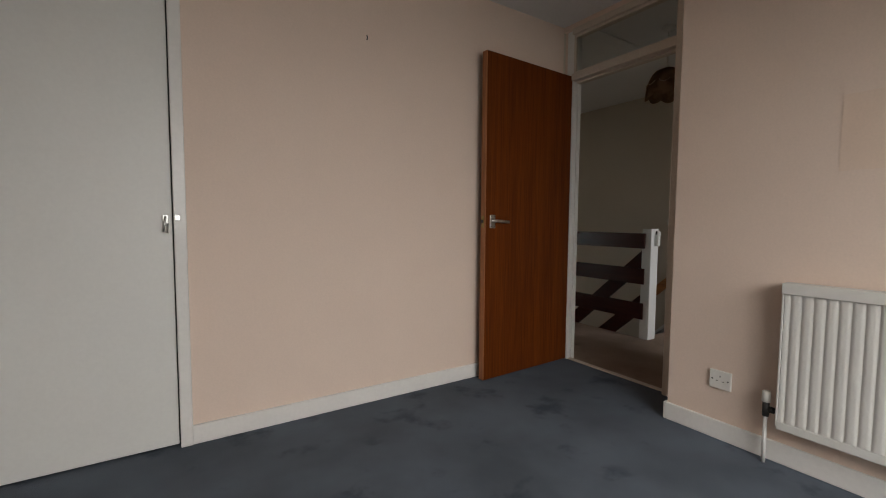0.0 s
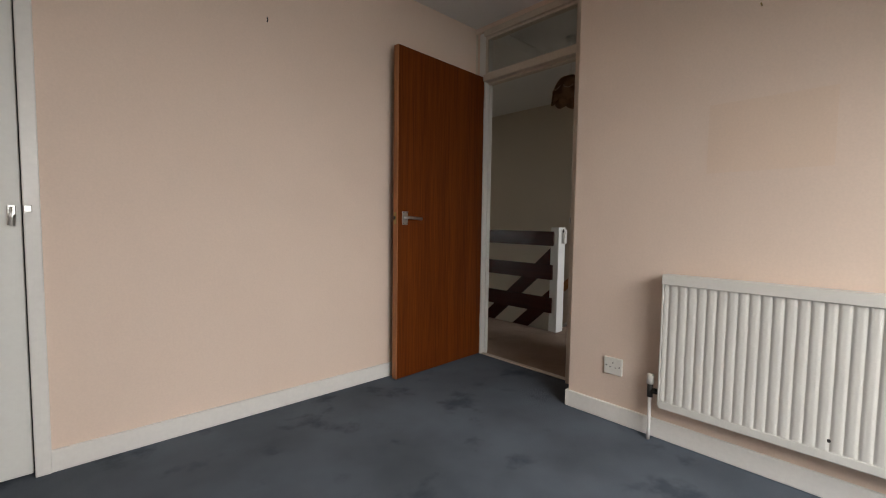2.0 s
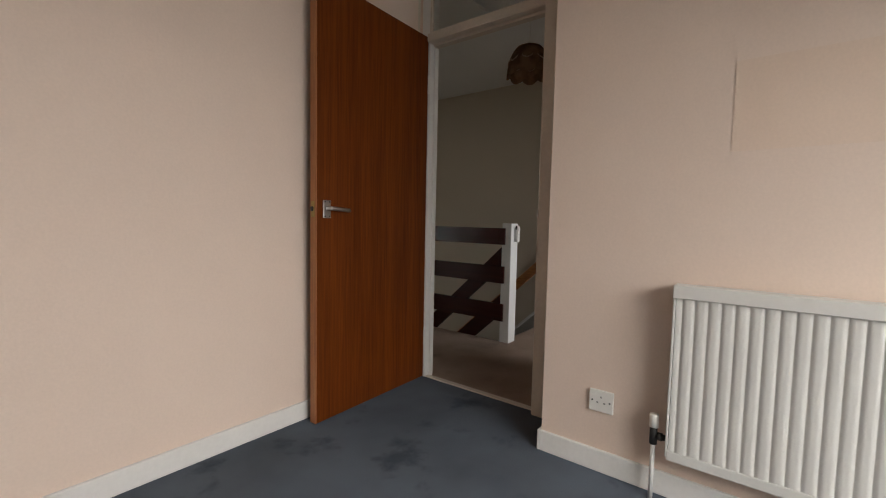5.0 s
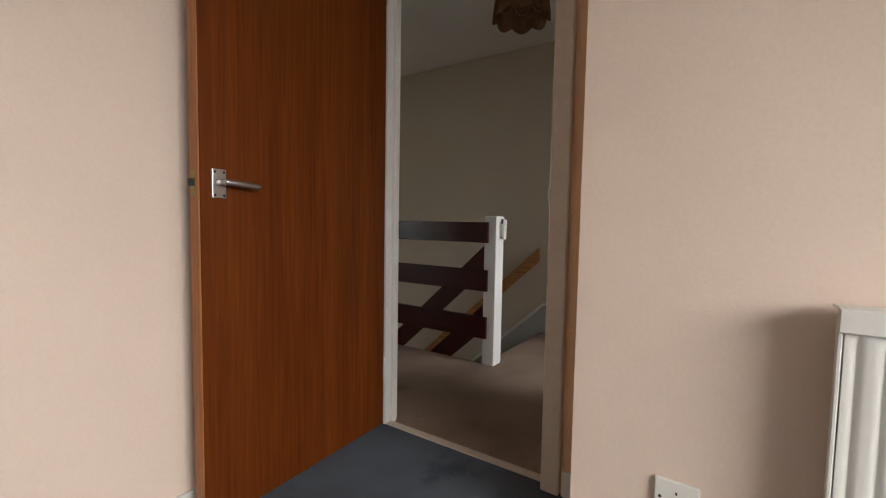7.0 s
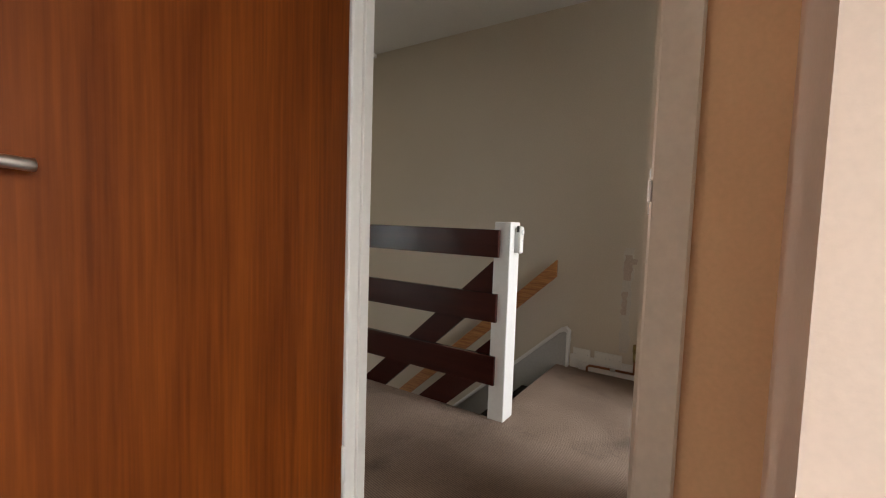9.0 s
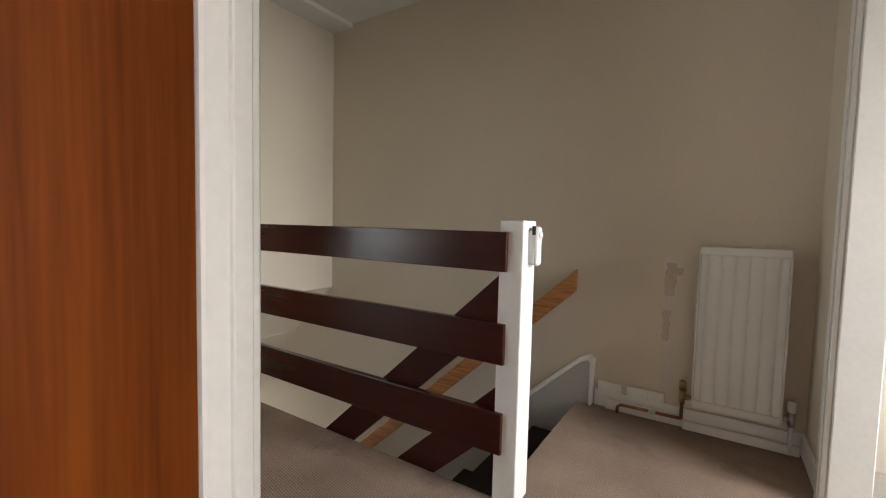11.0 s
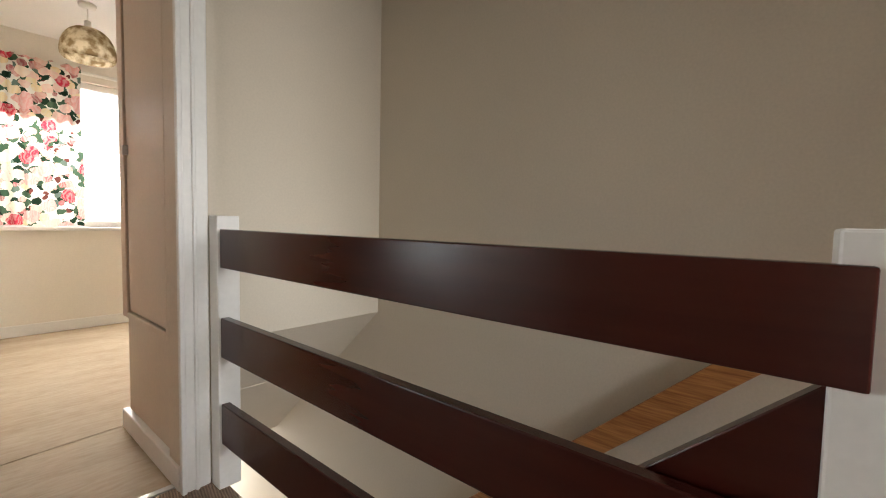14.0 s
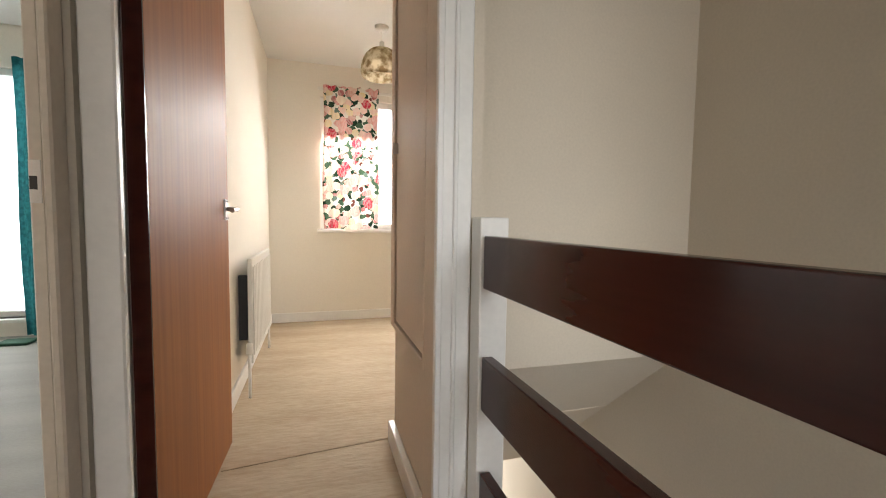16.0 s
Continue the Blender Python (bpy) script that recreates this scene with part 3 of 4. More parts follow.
# ---------- landing and stair ----------
EAST, NORTH, SOUTH, WELL = 4.20, 3.80, 1.28, 3.205
structure("floor_landing", boxes((2.27, SOUTH, -0.25, WELL, 3.845, 0.0), (WELL, SOUTH, -0.25, EAST, 2.205, 0.0)), BROWN_CARPET, "brown ribbed cord carpet on the landing", "carpet")
structure("wall_landing_east", boxes((EAST, SOUTH - 0.1, GROUND, EAST + 0.15, 7.0, H)), CREAM, "cream painted plaster wall beside the stairs", "wall")
structure("wall_landing_south", boxes((2.295, SOUTH - 0.1, 0, 3.00, SOUTH, H), (3.80, SOUTH - 0.1, 0, EAST, SOUTH, H), (3.00, SOUTH - 0.1, 1.99, 3.80, SOUTH, H), (2.295, SOUTH - 0.1, GROUND, EAST, SOUTH, 0)), CREAM, "cream painted end wall of the landing with a doorway", "wall")
frame_d = structure("door_frame_bathroom", boxes((3.00, SOUTH - 0.105, 0, 3.03, SOUTH + 0.003, 1.99), (3.77, SOUTH - 0.105, 0, 3.80, SOUTH + 0.003, 1.99), (3.03, SOUTH - 0.105, 1.96, 3.77, SOUTH + 0.003, 1.99), bevel=0.003), GLOSS, "white gloss door frame at the end of the landing", "door frame")
for x0, x1 in ((2.95, 3.015), (3.785, 3.85)):
    part("architrave", boxes((x0, SOUTH + 0.003, 0, x1, SOUTH + 0.019, 1.975), (x0 + 0.012, SOUTH + 0.019, 0, x1 - 0.016, SOUTH + 0.024, 1.975), bevel=0.003), GLOSS, frame_d)
part("architrave", boxes((2.95, SOUTH + 0.003, 1.977, 3.85, SOUTH + 0.019, 2.04), bevel=0.003), GLOSS, frame_d)
structure("floor_bathroom", boxes((2.295, -0.75, -0.05, EAST, SOUTH - 0.1, 0.0)), LINO_C, "plain floor of the room behind the landing", "floor")
structure("wall_bathroom", boxes((2.295, -0.75, 0, 2.68, -0.6, H), (3.92, -0.75, 0, EAST, -0.6, H), (2.68, -0.75, 0, 3.92, -0.6, 0.85), (2.68, -0.75, 1.95, 3.92, -0.6, H), (EAST, -0.75, 0, EAST + 0.15, SOUTH - 0.1, H)), CREAM_B, "plain pale wall with a window opening", "wall")
structure("ceiling_bathroom", boxes((2.295, -0.75, H, EAST + 0.15, SOUTH - 0.1, H + 0.1)), CEILING, "plain white ceiling", "ceiling")
structure("wall_landing_west", boxes((2.21, 2.24, 0, 2.295, 2.94, H), (2.21, 2.94, 2.0, 2.295, 3.78, H), (2.295, 1.28, 0, 2.30, 1.36, H), (2.284, 3.78, 0, 2.335, 3.90, H)), CREAM, "cream painted wall with doorways", "wall")
structure("wall_stairwell_north", boxes((3.205, 4.09, 0.41, EAST, 4.19, H)), CREAM, "cream painted wall closing the stairwell", "wall")
structure("wall_stairwell_return", boxes((3.10, 3.80, 0, 3.205, 3.91, H), (3.171, 3.91, 0, 3.205, 4.435, H), (3.131, 3.846, -0.06, 3.205, 4.60, -0.004)), CREAM, "cream painted wall return beside the door frame", "wall")
structure("wall_above_second_door", boxes((2.335, 3.80, 2.29, 3.10, 3.90, H)), CREAM, "strip of cream wall above the door frame", "wall")
structure("ceiling_landing", boxes((2.295, SOUTH - 0.1, H, EAST + 0.15, 4.19, H + 0.1)), CEILING, "white painted landing ceiling", "ceiling")
slope = 0.92
structure("sloping_soffit", prism([(4.09, 0.41), (5.25, 0.41 - 1.16 * slope), (6.9, 0.41 - 1.16 * slope), (6.9, -0.06), (4.65, -0.06), (4.19, 0.41)], "x", 3.205, EAST), CREAM, "sloping plaster soffit following the stairs down", "soffit")
structure("wall_stairwell_west", boxes((3.10, SOUTH - 0.1, GROUND, 3.205, 2.205, -0.25), (3.10, 2.205, GROUND, 3.205, 3.845, -0.25), (3.13, 3.845, GROUND, 3.205, 7.0, -0.06)), CREAM, "cream painted wall under the landing edge", "wall")
structure("floor_hall", boxes((3.10, SOUTH - 0.1, GROUND - 0.1, EAST + 0.15, 7.0, GROUND)), BROWN_CARPET, "brown carpet in the hall below", "carpet")
structure("wall_hall_north", boxes((3.10, 6.9, GROUND, 3.28, 7.0, 0), (4.12, 6.9, GROUND, EAST, 7.0, 0), (3.28, 6.9, GROUND, 4.12, 7.0, -2.3), (3.28, 6.9, -0.7, 4.12, 7.0, 0)), CREAM, "plain cream wall in the hall below", "wall")
structure("landing_edge_trim", boxes((3.2052, 2.215, -0.25, 3.2068, 3.80, -0.003)), GLOSS, "white painted edge board of the landing", "trim")

stair = thing("staircase", 3.7, 2.2, GROUND, "closed-string staircase with dark carpet going down", "stairs", kind="structure")
rise, going = 0.1977, 0.215
for k in range(12):
    y0, zt = 2.205 + going * k, -rise * (k + 1)
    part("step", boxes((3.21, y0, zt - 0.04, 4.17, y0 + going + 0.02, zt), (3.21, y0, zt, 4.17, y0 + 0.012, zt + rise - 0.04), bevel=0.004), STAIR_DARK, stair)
part("wall_string", prism([(2.135, 0.0), (2.135, 0.225), (2.16, 0.235), (2.20, 0.22), (4.8, 0.22 - 2.6 * slope), (4.8, -0.2 - 2.6 * slope), (2.22, -0.2)], "x", 4.172, 4.198), STRING, stair, "grey-white painted wall string")
part("string_capping", prism([(2.128, 0.0), (2.122, 0.235), (2.15, 0.262), (2.19, 0.245), (4.8, 0.245 - 2.61 * slope), (4.8, 0.215 - 2.61 * slope), (2.19, 0.215), (2.155, 0.232), (2.142, 0.225), (2.142, 0.0)], "x", 4.152, 4.199, 0.003), GLOSS, stair, "white painted string capping")
part("outer_string", prism([(2.215, -0.03), (4.8, -0.03 - 2.585 * slope), (4.8, -0.33 - 2.585 * slope), (2.215, -0.33)], "x", 3.207, 3.235), MAHOGANY, stair, "dark varnished outer string")

# balustrade of the landing and of the stair
bal = thing("balustrade", 3.23, 2.2, 0, "white newel posts with three dark mahogany plank rails", "balustrade")
newel = part("newel_post", boxes((3.19, 2.132, -0.22, 3.295, 2.213, 0.93), bevel=0.004, seg=2), GLOSS, bal, "white gloss newel post")
part("half_newel", boxes((3.170, 3.712, 0, 3.245, 3.775, 0.938), bevel=0.004, seg=2), GLOSS, bal, "white gloss wall post")
for lo, hi in ((0.765, 0.893), (0.463, 0.597), (0.165, 0.303)):
    part("rail", boxes((3.176, 2.182, lo, 3.204, 3.705, hi), bevel=0.003, seg=2), MAHOGANY, bal)
for top, tall in ((0.76, 0.16), (0.385, 0.16)):
    part("raking_rail", prism([(2.20, top + 0.01), (4.75, top - 2.54 * slope), (4.75, top - tall - 2.54 * slope), (2.20, top - tall + 0.01)], "x", 3.212, 3.238, 0.002), MAHOGANY, bal)

hr = thing("wall_handrail", 4.17, 2.22, 0.6, "orange pine plank handrail fixed down the stair wall", "handrail")
part("plank", prism([(2.222, 0.70), (4.75, 0.70 - 2.528 * slope), (4.75, 0.585 - 2.528 * slope), (2.222, 0.585)], "x", 4.135, 4.158, 0.004), PINE, hr)
for y in (2.45, 3.35, 4.2):
    part("bracket", boxes((4.158, y - 0.02, 0.62 - (y - 2.222) * slope, 4.2, y + 0.02, 0.66 - (y - 2.222) * slope)), PINE, hr)

rc = thing("remote_control", 3.262, 2.13, 0.80, "pale plastic remote control in a holder on the newel", "remote control")
part("holder", boxes((3.232, 2.112, 0.79, 3.272, 2.132, 0.90), bevel=0.004, seg=2), GREY_PLASTIC, rc)
part("body", boxes((3.233, 2.100, 0.787, 3.271, 2.118, 0.912), bevel=0.0085, seg=3), PLASTIC, rc)
part("dial", tube([(3.252, 2.101, 0.885), (3.252, 2.097, 0.885)], 0.013, 20), GREY_PLASTIC, rc)
part("dial_centre", tube([(3.252, 2.098, 0.885), (3.252, 2.0955, 0.885)], 0.007, 16), PLASTIC, rc)
part("button", boxes((3.245, 2.0985, 0.842, 3.259, 2.101, 0.850), bevel=0.001), GREY_PLASTIC, rc)
part("clip", boxes((3.2305, 2.108, 0.885, 3.234, 2.120, 0.914), bevel=0.001), DARK, rc)

# landing radiator, pipes and sockets
rad_2 = radiator("radiator", 4.11, EAST, 1.372, 1.684, 0.125, 0.842, 6, "narrow white panel radiator with shallow flutes", 0.008, False)
valve(rad_2, 4.15, 1.725, 0.15, 1.684, BRASS, 0.045, BRASS, COPPER)
valve(rad_2, 4.15, 1.335, 0.15, 1.372, PLASTIC, -0.01, ALU, GLOSS)
skirting("baseboard_landing_east", [(4.184, 1.28, 0, EAST, 2.12, 0.085)], GLOSS)
skirting("baseboard_landing_south", [(3.86, SOUTH, 0, 4.184, SOUTH + 0.015, 0.085)], GLOSS)
socket("double_socket", 4.184, 1.80, 1.965, 0.062, 0.135, "ivory double blank plate on the skirting", 2, True)
socket("blank_plate", 4.184, 1.99, 2.10, 0.06, 0.135, "ivory blank plate on the skirting", 1, True)
pipe = thing("pipe_run", 4.15, 1.85, 0.02, "copper radiator pipe in white boxing along the skirting", "pipe")
part("copper_pipe", tube([(4.15, 2.0, 0.002), (4.15, 2.0, 0.03), (4.15, 1.985, 0.043), (4.15, 1.9, 0.045), (4.15, 1.725, 0.045)], 0.0075), COPPER, pipe)
part("solder_joint", tube([(4.15, 1.86, 0.045), (4.15, 1.83, 0.045)], 0.010), ALU, pipe)
part("boxing", boxes((4.145, 1.30, 0, 4.165, 1.72, 0.04), (4.165, 1.72, 0, 4.183, 2.06, 0.05), bevel=0.003), GLOSS, pipe)
def ragged(yc, z0, z1, half, step, wobble, seed):
    """A torn upright outline of (y, z) points."""
    rnd = random.Random(seed)
    n = max(3, int((z1 - z0) / step))
    right = [(yc + half + rnd.uniform(-wobble, wobble), z0 + (z1 - z0) * k / n) for k in range(n + 1)]
    left = [(yc - half + rnd.uniform(-wobble, wobble), z0 + (z1 - z0) * k / n) for k in range(n + 1)]
    return right + left[::-1]


single("filler_strip", prism(ragged(1.80, 0.15, 0.80, 0.028, 0.03, 0.009, 3), "x", 4.1985, 4.201), FILLER, (EAST, 1.80, 0.15), "long pale strip of filler on cream plaster", "wall mark", "plaster scars")
for yc, z0, z1, half, seed in ((1.80, 0.60, 0.755, 0.022, 5), (1.812, 0.385, 0.53, 0.015, 8), (1.765, 0.70, 0.735, 0.012, 11)):
    single("wall_scar", prism(ragged(yc, z0, z1, half, 0.02, 0.006, seed), "x", 4.197, 4.1982), PLASTER, (EAST, yc, z0), "bare pinkish plaster scar where a fitting was removed", "wall mark", "plaster scars")

hatch = thing("loft_hatch", 2.68, 2.45, H, "white loft hatch with a dark gap round it", "hatch", kind="structure")
part("panel", boxes((2.40, 2.12, H - 0.012, 2.972, 2.75, H), bevel=0.002), CEILING, hatch)
part("gap", boxes((2.972, 2.11, H - 0.006, 2.984, 2.76, H - 0.001)), DARK, hatch)

lamp_l = thing("pendant_lamp", 2.80, 1.83, H, "pendant lamp with a scalloped brown fabric shade", "ceiling lamp")
part("ceiling_rose", lathe(2.80, 1.83, [(0.0, H), (0.045, H), (0.04, H - 0.02), (0.012, H - 0.03), (0.0, H - 0.03)], 24), PLASTIC, lamp_l)
part("flex", tube([(2.80, 1.83, H - 0.03), (2.80, 1.83, 2.06)], 0.003, 8), PLASTIC, lamp_l)
part("lampholder", lathe(2.80, 1.83, [(0.0, 2.07), (0.016, 2.065), (0.018, 2.0), (0.0, 1.998)], 16), PLASTIC, lamp_l)


def dome_shade(x, y, top, bottom, r0, r1, lobes, sides=96):
    bm = bmesh.new()
    rings = []
    for i in range(13):
        f = i / 12
        r = r0 + (r1 - r0) * math.sqrt(1 - (1 - f) ** 2)
        row = []
        for k in range(sides):
            a = 2 * math.pi * k / sides
            bulge = abs(math.sin(a * lobes / 2)) if lobes else 0
            z = top + (bottom - top) * f - (0.022 * bulge * f ** 3)
            row.append(bm.verts.new((x + r * (1 + 0.06 * bulge * f) * math.cos(a), y + r * (1 + 0.06 * bulge * f) * math.sin(a), z)))
        rings.append(row)
    for a, b in zip(rings, rings[1:]):
        for k in range(sides):
            bm.faces.new((a[k], a[(k + 1) % sides], b[(k + 1) % sides], b[k])).smooth = True
    return bm


part("shade", dome_shade(2.80, 1.83, 2.05, 1.87, 0.04, 0.13, 8), SHADE_L, lamp_l)
braid = bmesh.new()
for k in range(8):
    a = 2 * math.pi * (k + 0.5) / 8
    tube([(2.80 + r * math.cos(a + s), 1.83 + r * math.sin(a + s), z) for r, s, z in ((0.105, -0.38, 1.975), (0.127, -0.2, 1.945), (0.129, 0, 1.935), (0.127, 0.2, 1.945), (0.105, 0.38, 1.975))], 0.004, 6, braid)
part("braid", braid, TRIM, lamp_l)

# ---------- second bedroom ----------
structure("floor_second_room", boxes((2.30, 3.845, -0.05, 3.13, 4.60, -0.001), (2.30, 4.60, -0.05, EAST, 6.78, -0.001)), LINO, "bare beige hessian-backed flooring with creases", "floor")
structure("wall_second_west", boxes((2.30, 3.90, 0, 2.385, 6.78, H)), CREAM_B, "pale cream painted wall", "wall")
structure("wall_second_north", boxes((2.30, 6.76, 0, 2.82, 6.90, H), (4.10, 6.76, 0, EAST, 6.90, H), (2.82, 6.76, 0, 4.10, 6.90, 0.84), (2.82, 6.76, 2.02, 4.10, 6.90, H)), CREAM_B, "pale cream window wall", "wall")
structure("ceiling_second", boxes((2.30, 3.90, 2.30, EAST, 6.90, 2.42)), CEILING, "white painted bedroom ceiling", "ceiling")
skirting("baseboard_second", [(2.385, 3.90, 0, 2.40, 6.745, 0.085), (2.385, 6.745, 0, EAST, 6.76, 0.085)], GLOSS)
structure("threshold_second", boxes((2.39, 3.835, -0.01, 3.09, 3.862, 0.006), bevel=0.002), ALU, "pale metal threshold strip between carpet and boards", "threshold")
for x0, y0, x1, y1 in ((2.45, 4.42, 3.082, 4.50),):
    structure("floor_seam", tube([(x0, y0, 0.0), ((x0 + x1) / 2, (y0 + y1) / 2 + 0.004, 0.0005), (x1, y1, -0.001)], 0.0026, 6), LINO, "raised crease in the flooring", "floor seam")
window("window_second", 2.82, 4.10, 0.84, 2.02, 6.80, 6.86, "white framed window bright with daylight", 6.70, (3.80,))
structure("backdrop", boxes((1.9, 7.6, 0.0, 5.4, 7.62, 3.4)), DAYLIGHT, "overcast daylight outside the window", "backdrop")
frame_b = structure("door_frame_second", boxes((3.085, 3.775, 0, 3.1695, 3.80, 2.295), (2.335, 3.80, 0, 2.375, 3.905, 2.295), (2.345, 3.775, 0, 2.408, 3.80, 2.295), (2.375, 3.80, 2.25, 3.075, 3.905, 2.295), bevel=0.004), GLOSS, "white gloss door frame with moulded architrave", "door frame")
part("jamb_lining", boxes((3.080, 3.80, 0.086, 3.10, 3.9055, 2.25), bevel=0.002), CUPBOARD, frame_b, "cream painted jamb lining")
part("architrave_bead", boxes((3.075, 3.768, 0, 3.092, 3.79, 2.295), (3.118, 3.766, 0, 3.13, 3.776, 2.295), bevel=0.003), GLOSS, frame_b)
part("transom_bar", boxes((2.385, 3.81, 1.95, 3.075, 3.90, 1.995), bevel=0.003), GLOSS, frame_b)
part("pane", boxes((2.385, 3.85, 1.995, 3.075, 3.855, 2.25)), GLASS, frame_b)

door_2 = thing("door_2", 2.42, 3.87, 0.006, "open flush brown wood-veneered door with lever handle", "door", kind="structure")
part("leaf", boxes((2.412, 3.875, 0.006, 2.452, 4.625, 1.985), bevel=0.0015), SAPELE, door_2)
part("edge_lipping", boxes((2.4125, 3.869, 0.006, 2.4515, 3.8749, 1.985)), MAHOGANY, door_2, "dark stained edge")
lever(door_2, 2.452, 4.575, 0.962, (1, 0), (0, -1))
door_2.matrix_basis = Matrix.Translation((2.395, 3.87, 0.006)) @ Matrix.Rotation(radians(-1.9), 4, "Z")

# cupboard over the stairs
oc = thing("overstair_cupboard", 3.1, 4.2, 0, "cream painted cupboard built over the stairs", "cupboard")
part("body", boxes((3.10, 3.911, 0, 3.17, 4.47, 2.30), (3.15, 4.47, 0, 3.17, 4.53, 2.30), (3.15, 4.53, 0, EAST, 4.54, 2.30)), CUPBOARD, oc)
part("frame", boxes((3.080, 3.907, 0.50, 3.10, 3.925, 2.30), (3.080, 4.40, 0.50, 3.10, 4.47, 2.30), (3.080, 3.925, 0.50, 3.10, 4.40, 0.525), (3.080, 3.925, 1.88, 3.10, 4.40, 2.30), bevel=0.003), CUPBOARD, oc)
ocd = part("door", boxes((3.088, 3.934, 0.532, 3.0975, 4.392, 1.873), bevel=0.002), CUPBOARD, oc)
part("shadow_gap", boxes((3.098, 3.926, 0.5255, 3.0998, 4.3995, 1.8795)), DARK, oc)
part("catch", boxes((3.068, 4.365, 1.18, 3.09, 4.38, 1.22), bevel=0.003), ALU, ocd, "small chrome catch")
part("plinth", boxes((3.074, 3.802, 0, 3.10, 4.486, 0.085), (3.10, 4.47, 0, 3.15, 4.486, 0.085), (3.15, 4.54, 0, EAST, 4.556, 0.085), bevel=0.003), GLOSS, oc, "white painted skirting")


def radiator_on_west(name, wall, front, y0, y1, z0, z1, flutes, label):
    r = thing(name, wall, (y0 + y1) / 2, z0, label, "radiator")
    part("body", boxes((front - 0.03, y0, z0, front - 0.006, y1, z1), bevel=0.004), RAD, r)
    for k in range(flutes):
        c = y0 + (y1 - y0) * (k + 0.5) / flutes
        part("flute", boxes((front - 0.008, c - 0.016, z0 + 0.04, front, c + 0.016, z1 - 0.04), bevel=0.004), RAD, r)
    for y in (y0 + 0.1, y1 - 0.14):
        part("bracket", boxes((wall, y, z0 + 0.1, front - 0.03, y + 0.04, z1 - 0.1)), DARK, r)
    for y, s in ((y0 - 0.03, 1), (y1 + 0.03, -1)):
        v = part("valve", tube([(front - 0.02, y, 0.0), (front - 0.02, y, z0 + 0.06)], 0.008), GLOSS, r)
        part("valve_cap", lathe(front - 0.02, y, [(0, z0 + 0.12), (0.016, z0 + 0.115), (0.017, z0 + 0.06), (0, z0 + 0.058)], 16), PLASTIC, v)
        part("union", tube([(front - 0.02, y, z0 + 0.04), (front - 0.02, y + s * 0.035, z0 + 0.04)], 0.008), ALU, v)
    return r


radiator_on_west("radiator", 2.385, 2.475, 5.12, 5.95, 0.17, 0.72, 14, "white panel radiator standing off the bedroom wall")


def curtain(name, x0, x1, y, z0, z1, folds, depth, mat, label):
    """A hanging curtain with pleats and a ruffled heading."""
    c = thing(name, (x0 + x1) / 2, y, z1, label, "curtain", "curtains")
    bm = bmesh.new()
    n, rows = folds * 14, []
    for i in range(25):
        f = i / 24
        row = []
        for k in range(n + 1):
            u = k / n
            d = depth * (0.45 + 0.55 * f) * math.sin(2 * math.pi * folds * u + 1.3 * math.sin(5 * u) + 0.4 * f)
            hem = 0.008 * math.sin(9 * u) if i == 24 else 0
            row.append(bm.verts.new((x0 + (x1 - x0) * u + 0.008 * math.sin(7 * f + 9 * u), y + d, z1 + (z0 - z1) * f + hem + (0.008 * math.sin(40 * u) if i == 0 else 0))))
        rows.append(row)
    for a, b in zip(rows, rows[1:]):
        for k in range(n):
            bm.faces.new((a[k], a[k + 1], b[k + 1], b[k])).smooth = True
    part("cloth", bm, mat, c)
    return c


curtain("curtain", 2.845, 3.33, 6.68, 0.845, 2.10, 6, 0.022, FLORAL, "white curtain with red and pink roses, backlit")
curtain("curtain", 3.69, 4.10, 6.68, 0.845, 2.10, 5, 0.022, FLORAL, "white curtain with red and pink roses, backlit")
track = thing("curtain_track", 3.47, 6.70, 2.07, "white plastic curtain track above the window", "curtain track")
part("rail", boxes((2.80, 6.695, 2.06, 4.14, 6.71, 2.085), bevel=0.003), PLASTIC, track)
for x in (3.2, 3.75):
    part("bracket", boxes((x, 6.71, 2.06, x + 0.03, 6.76, 2.08)), PLASTIC, track)

lamp_b = thing("pendant_lamp", 3.24, 5.87, 2.30, "pendant lamp with a patterned parchment dome shade", "ceiling lamp")
part("ceiling_rose", lathe(3.24, 5.87, [(0.0, 2.30), (0.05, 2.30), (0.045, 2.282), (0.012, 2.272), (0.0, 2.272)], 24), PLASTIC, lamp_b)
part("flex", tube([(3.24, 5.87, 2.272), (3.24, 5.87, 2.17)], 0.003, 8), PLASTIC, lamp_b)
part("lampholder", lathe(3.24, 5.87, [(0.0, 2.20), (0.018, 2.195), (0.02, 2.12), (0.0, 2.118)], 16), PLASTIC, lamp_b)
part("shade", dome_shade(3.24, 5.87, 2.15, 1.985, 0.03, 0.148, 0), SHADE_B, lamp_b)
part("lower_band", dome_shade(3.24, 5.87, 1.945, 1.985, 0.125, 0.148, 0), SHADE_B, lamp_b)

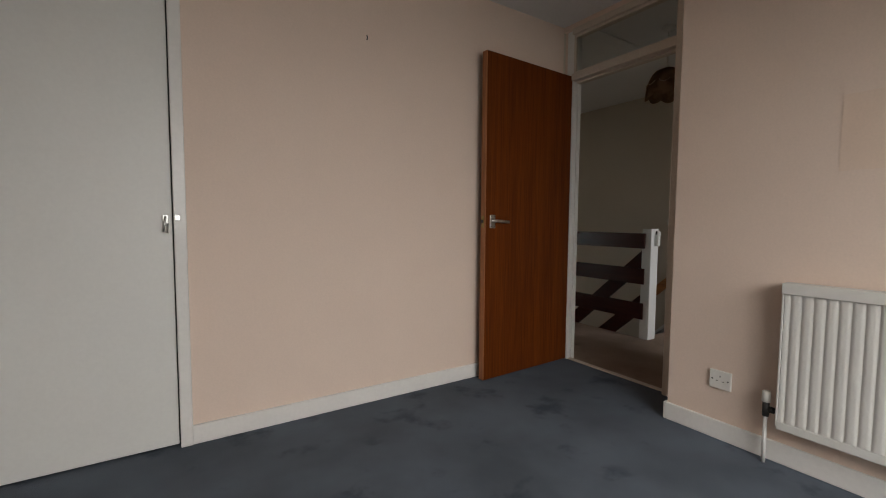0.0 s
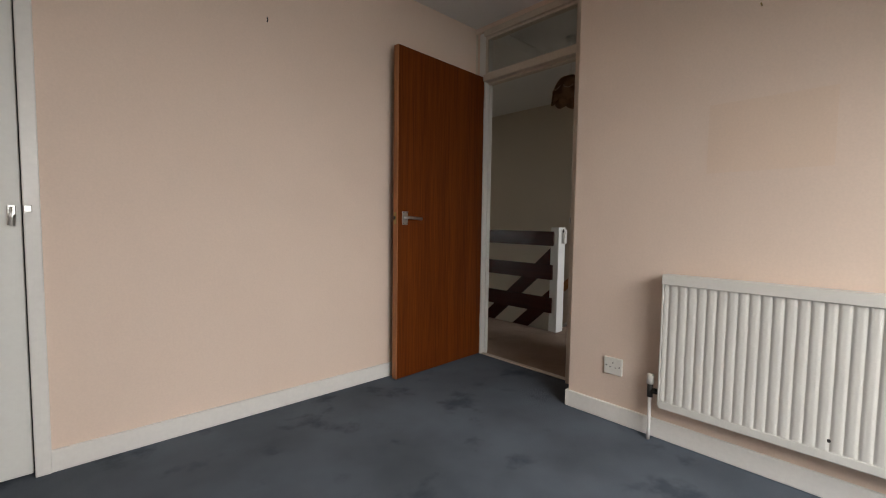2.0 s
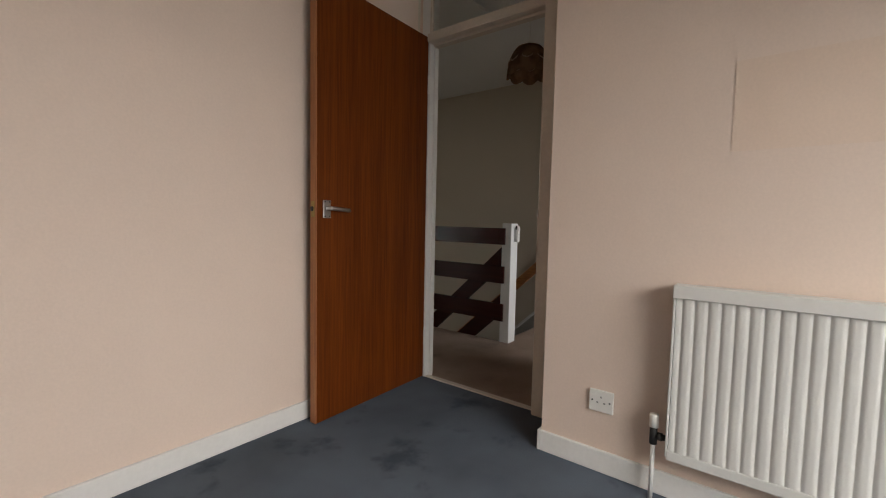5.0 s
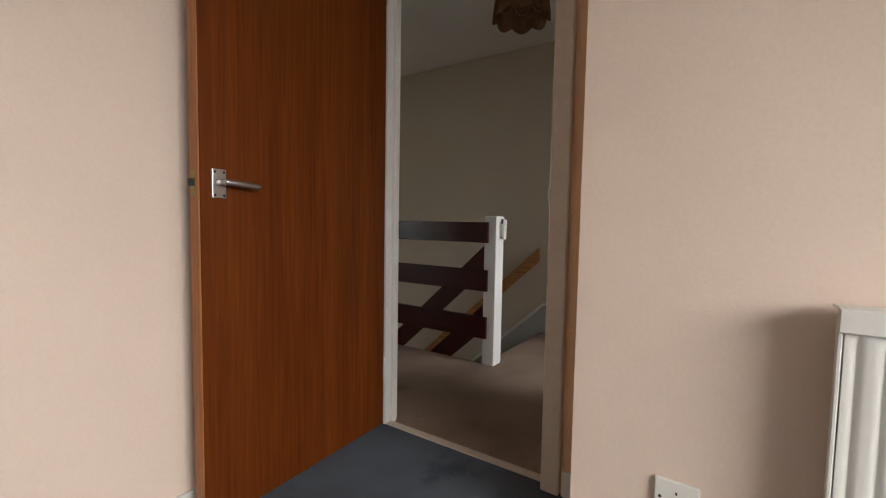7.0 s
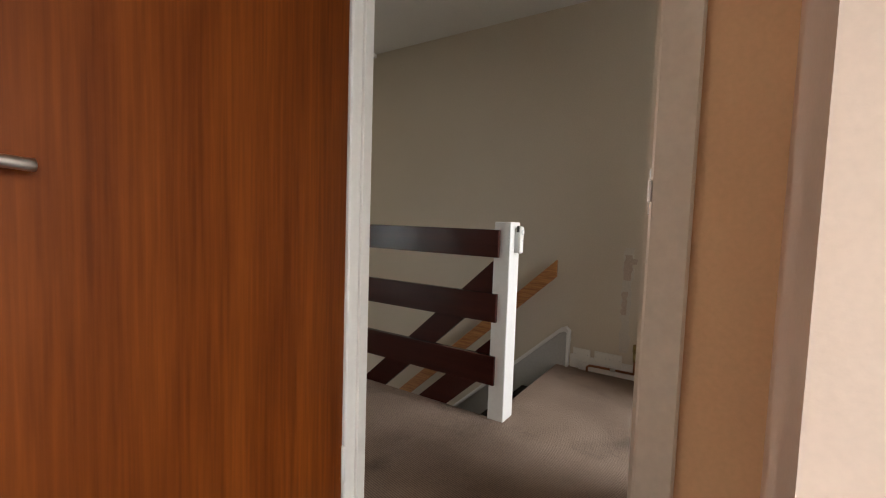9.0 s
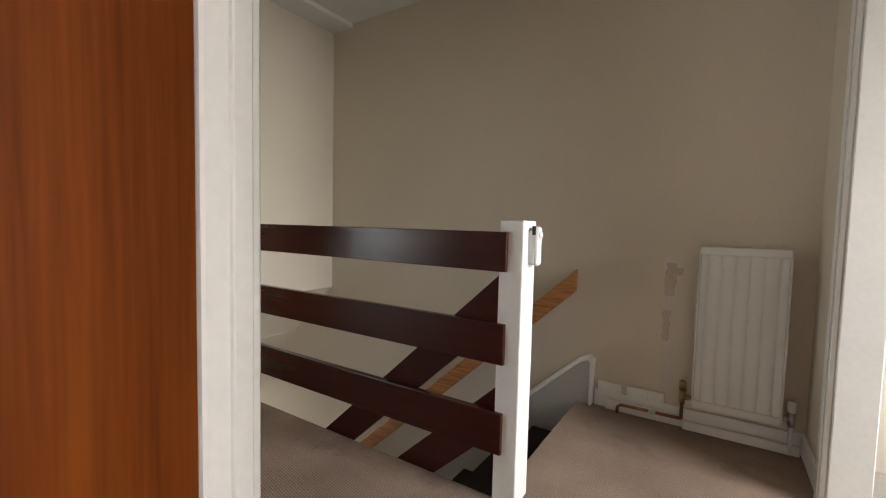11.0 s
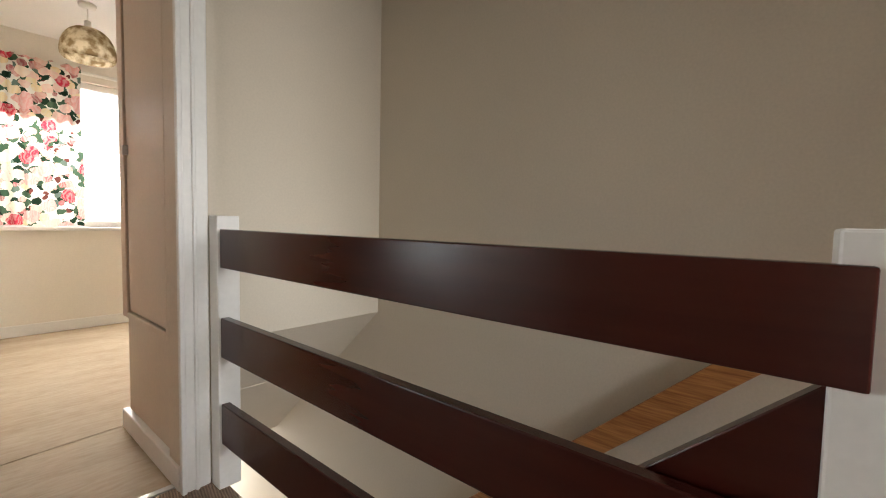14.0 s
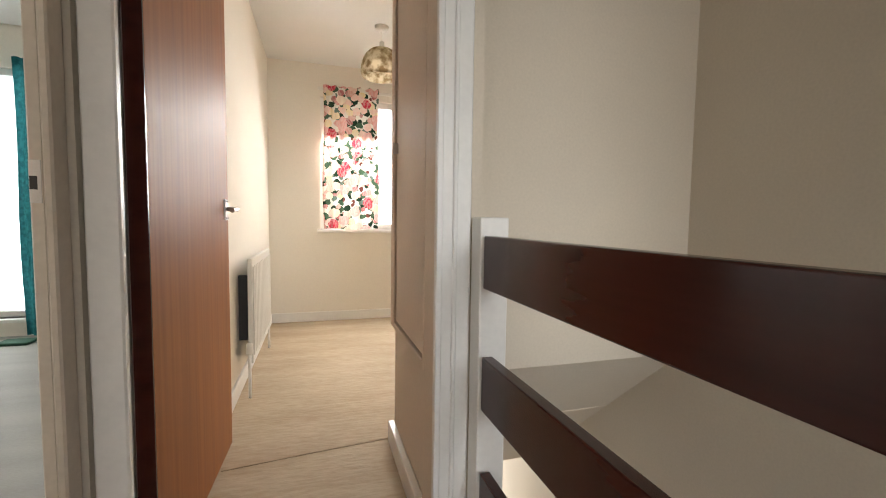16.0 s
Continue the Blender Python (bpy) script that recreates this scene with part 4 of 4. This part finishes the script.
# ---------- third bedroom, seen through its doorway ----------
structure("floor_third_room", boxes((-2.6, 2.36, -0.05, 2.25, 6.78, -0.001)), LINO_C, "bare grey hessian-backed flooring", "floor")
structure("wall_third_north", boxes((-2.6, 6.76, 0, -2.15, 6.9, H), (1.15, 6.76, 0, 2.30, 6.9, H), (-2.15, 6.76, 0, 1.15, 6.9, 0.14), (-2.15, 6.76, 2.02, 1.15, 6.9, H)), CREAM_B, "pale cream window wall", "wall")
structure("wall_third_west", boxes((-2.7, 2.36, 0, -2.6, 6.9, H), (-2.7, 2.26, 0, -1.8, 2.36, H)), CREAM_B, "pale cream painted wall", "wall")
structure("wall_third_east", boxes((2.284, 3.90, 0, 2.30, 6.78, H)), CREAM_B, "pale cream painted wall", "wall")
structure("ceiling_third", boxes((-2.7, 2.36, H, 2.295, 6.9, H + 0.1)), CEILING, "white painted ceiling", "ceiling")
window("window_third", -2.15, 1.15, 0.14, 2.02, 6.80, 6.86, "tall white framed window bright with daylight", 6.72, (-1.05, 0.05))
structure("backdrop", boxes((-4.5, 7.6, -0.5, 1.89, 7.62, 3.4)), DAYLIGHT, "overcast daylight outside the window", "backdrop")
curtain("curtain", 0.70, 1.2, 6.62, 0.03, 2.06, 4, 0.035, TEAL, "long teal curtain drawn to one side")
single("floor_cloth", boxes((0.60, 6.45, 0.0, 0.80, 6.60, 0.02), bevel=0.006, seg=2), TAPE, (0.7, 6.52, 0), "small dark green cloth on the floor", "cloth")
# darker gloss than the other frames: the shade on this one is in its colour
frame_c = structure("door_frame_third", boxes((2.282, 3.73, 0, 2.308, 3.78, 1.99), (2.22, 2.94, 0, 2.308, 2.97, 1.99), (2.22, 2.97, 1.95, 2.308, 3.73, 1.99), (2.308, 3.722, 0, 2.325, 3.775, 2.04), (2.308, 2.90, 0, 2.322, 2.962, 2.04), (2.308, 2.962, 1.96, 2.322, 3.722, 2.04), bevel=0.004), OLD_SHADED_GLOSS, "painted door frame with architrave, its shade put into the cream colour", "door frame")
spc = part("strike_plate", boxes((2.284, 3.7285, 0.95, 2.303, 3.7305, 1.03), bevel=0.0005), ALU, frame_c, "worn metal strike plate")
part("latch_hole", boxes((2.285, 3.728, 0.975, 2.297, 3.7312, 1.0)), DARK, spc)

# ---------- closing the building ----------
structure("wall_outer", boxes((-2.0, -1.6, -0.06, -1.9, 2.26, H)), CREAM, "plain outer wall", "wall")
structure("ground", boxes((-400, -400, GROUND - 0.3, 400, 400, GROUND - 0.2)), material("grass_ground", (0.09, 0.11, 0.05), 0.95, 0.2, 0.5, 20, 0.4), "grass ground around the house", "ground")
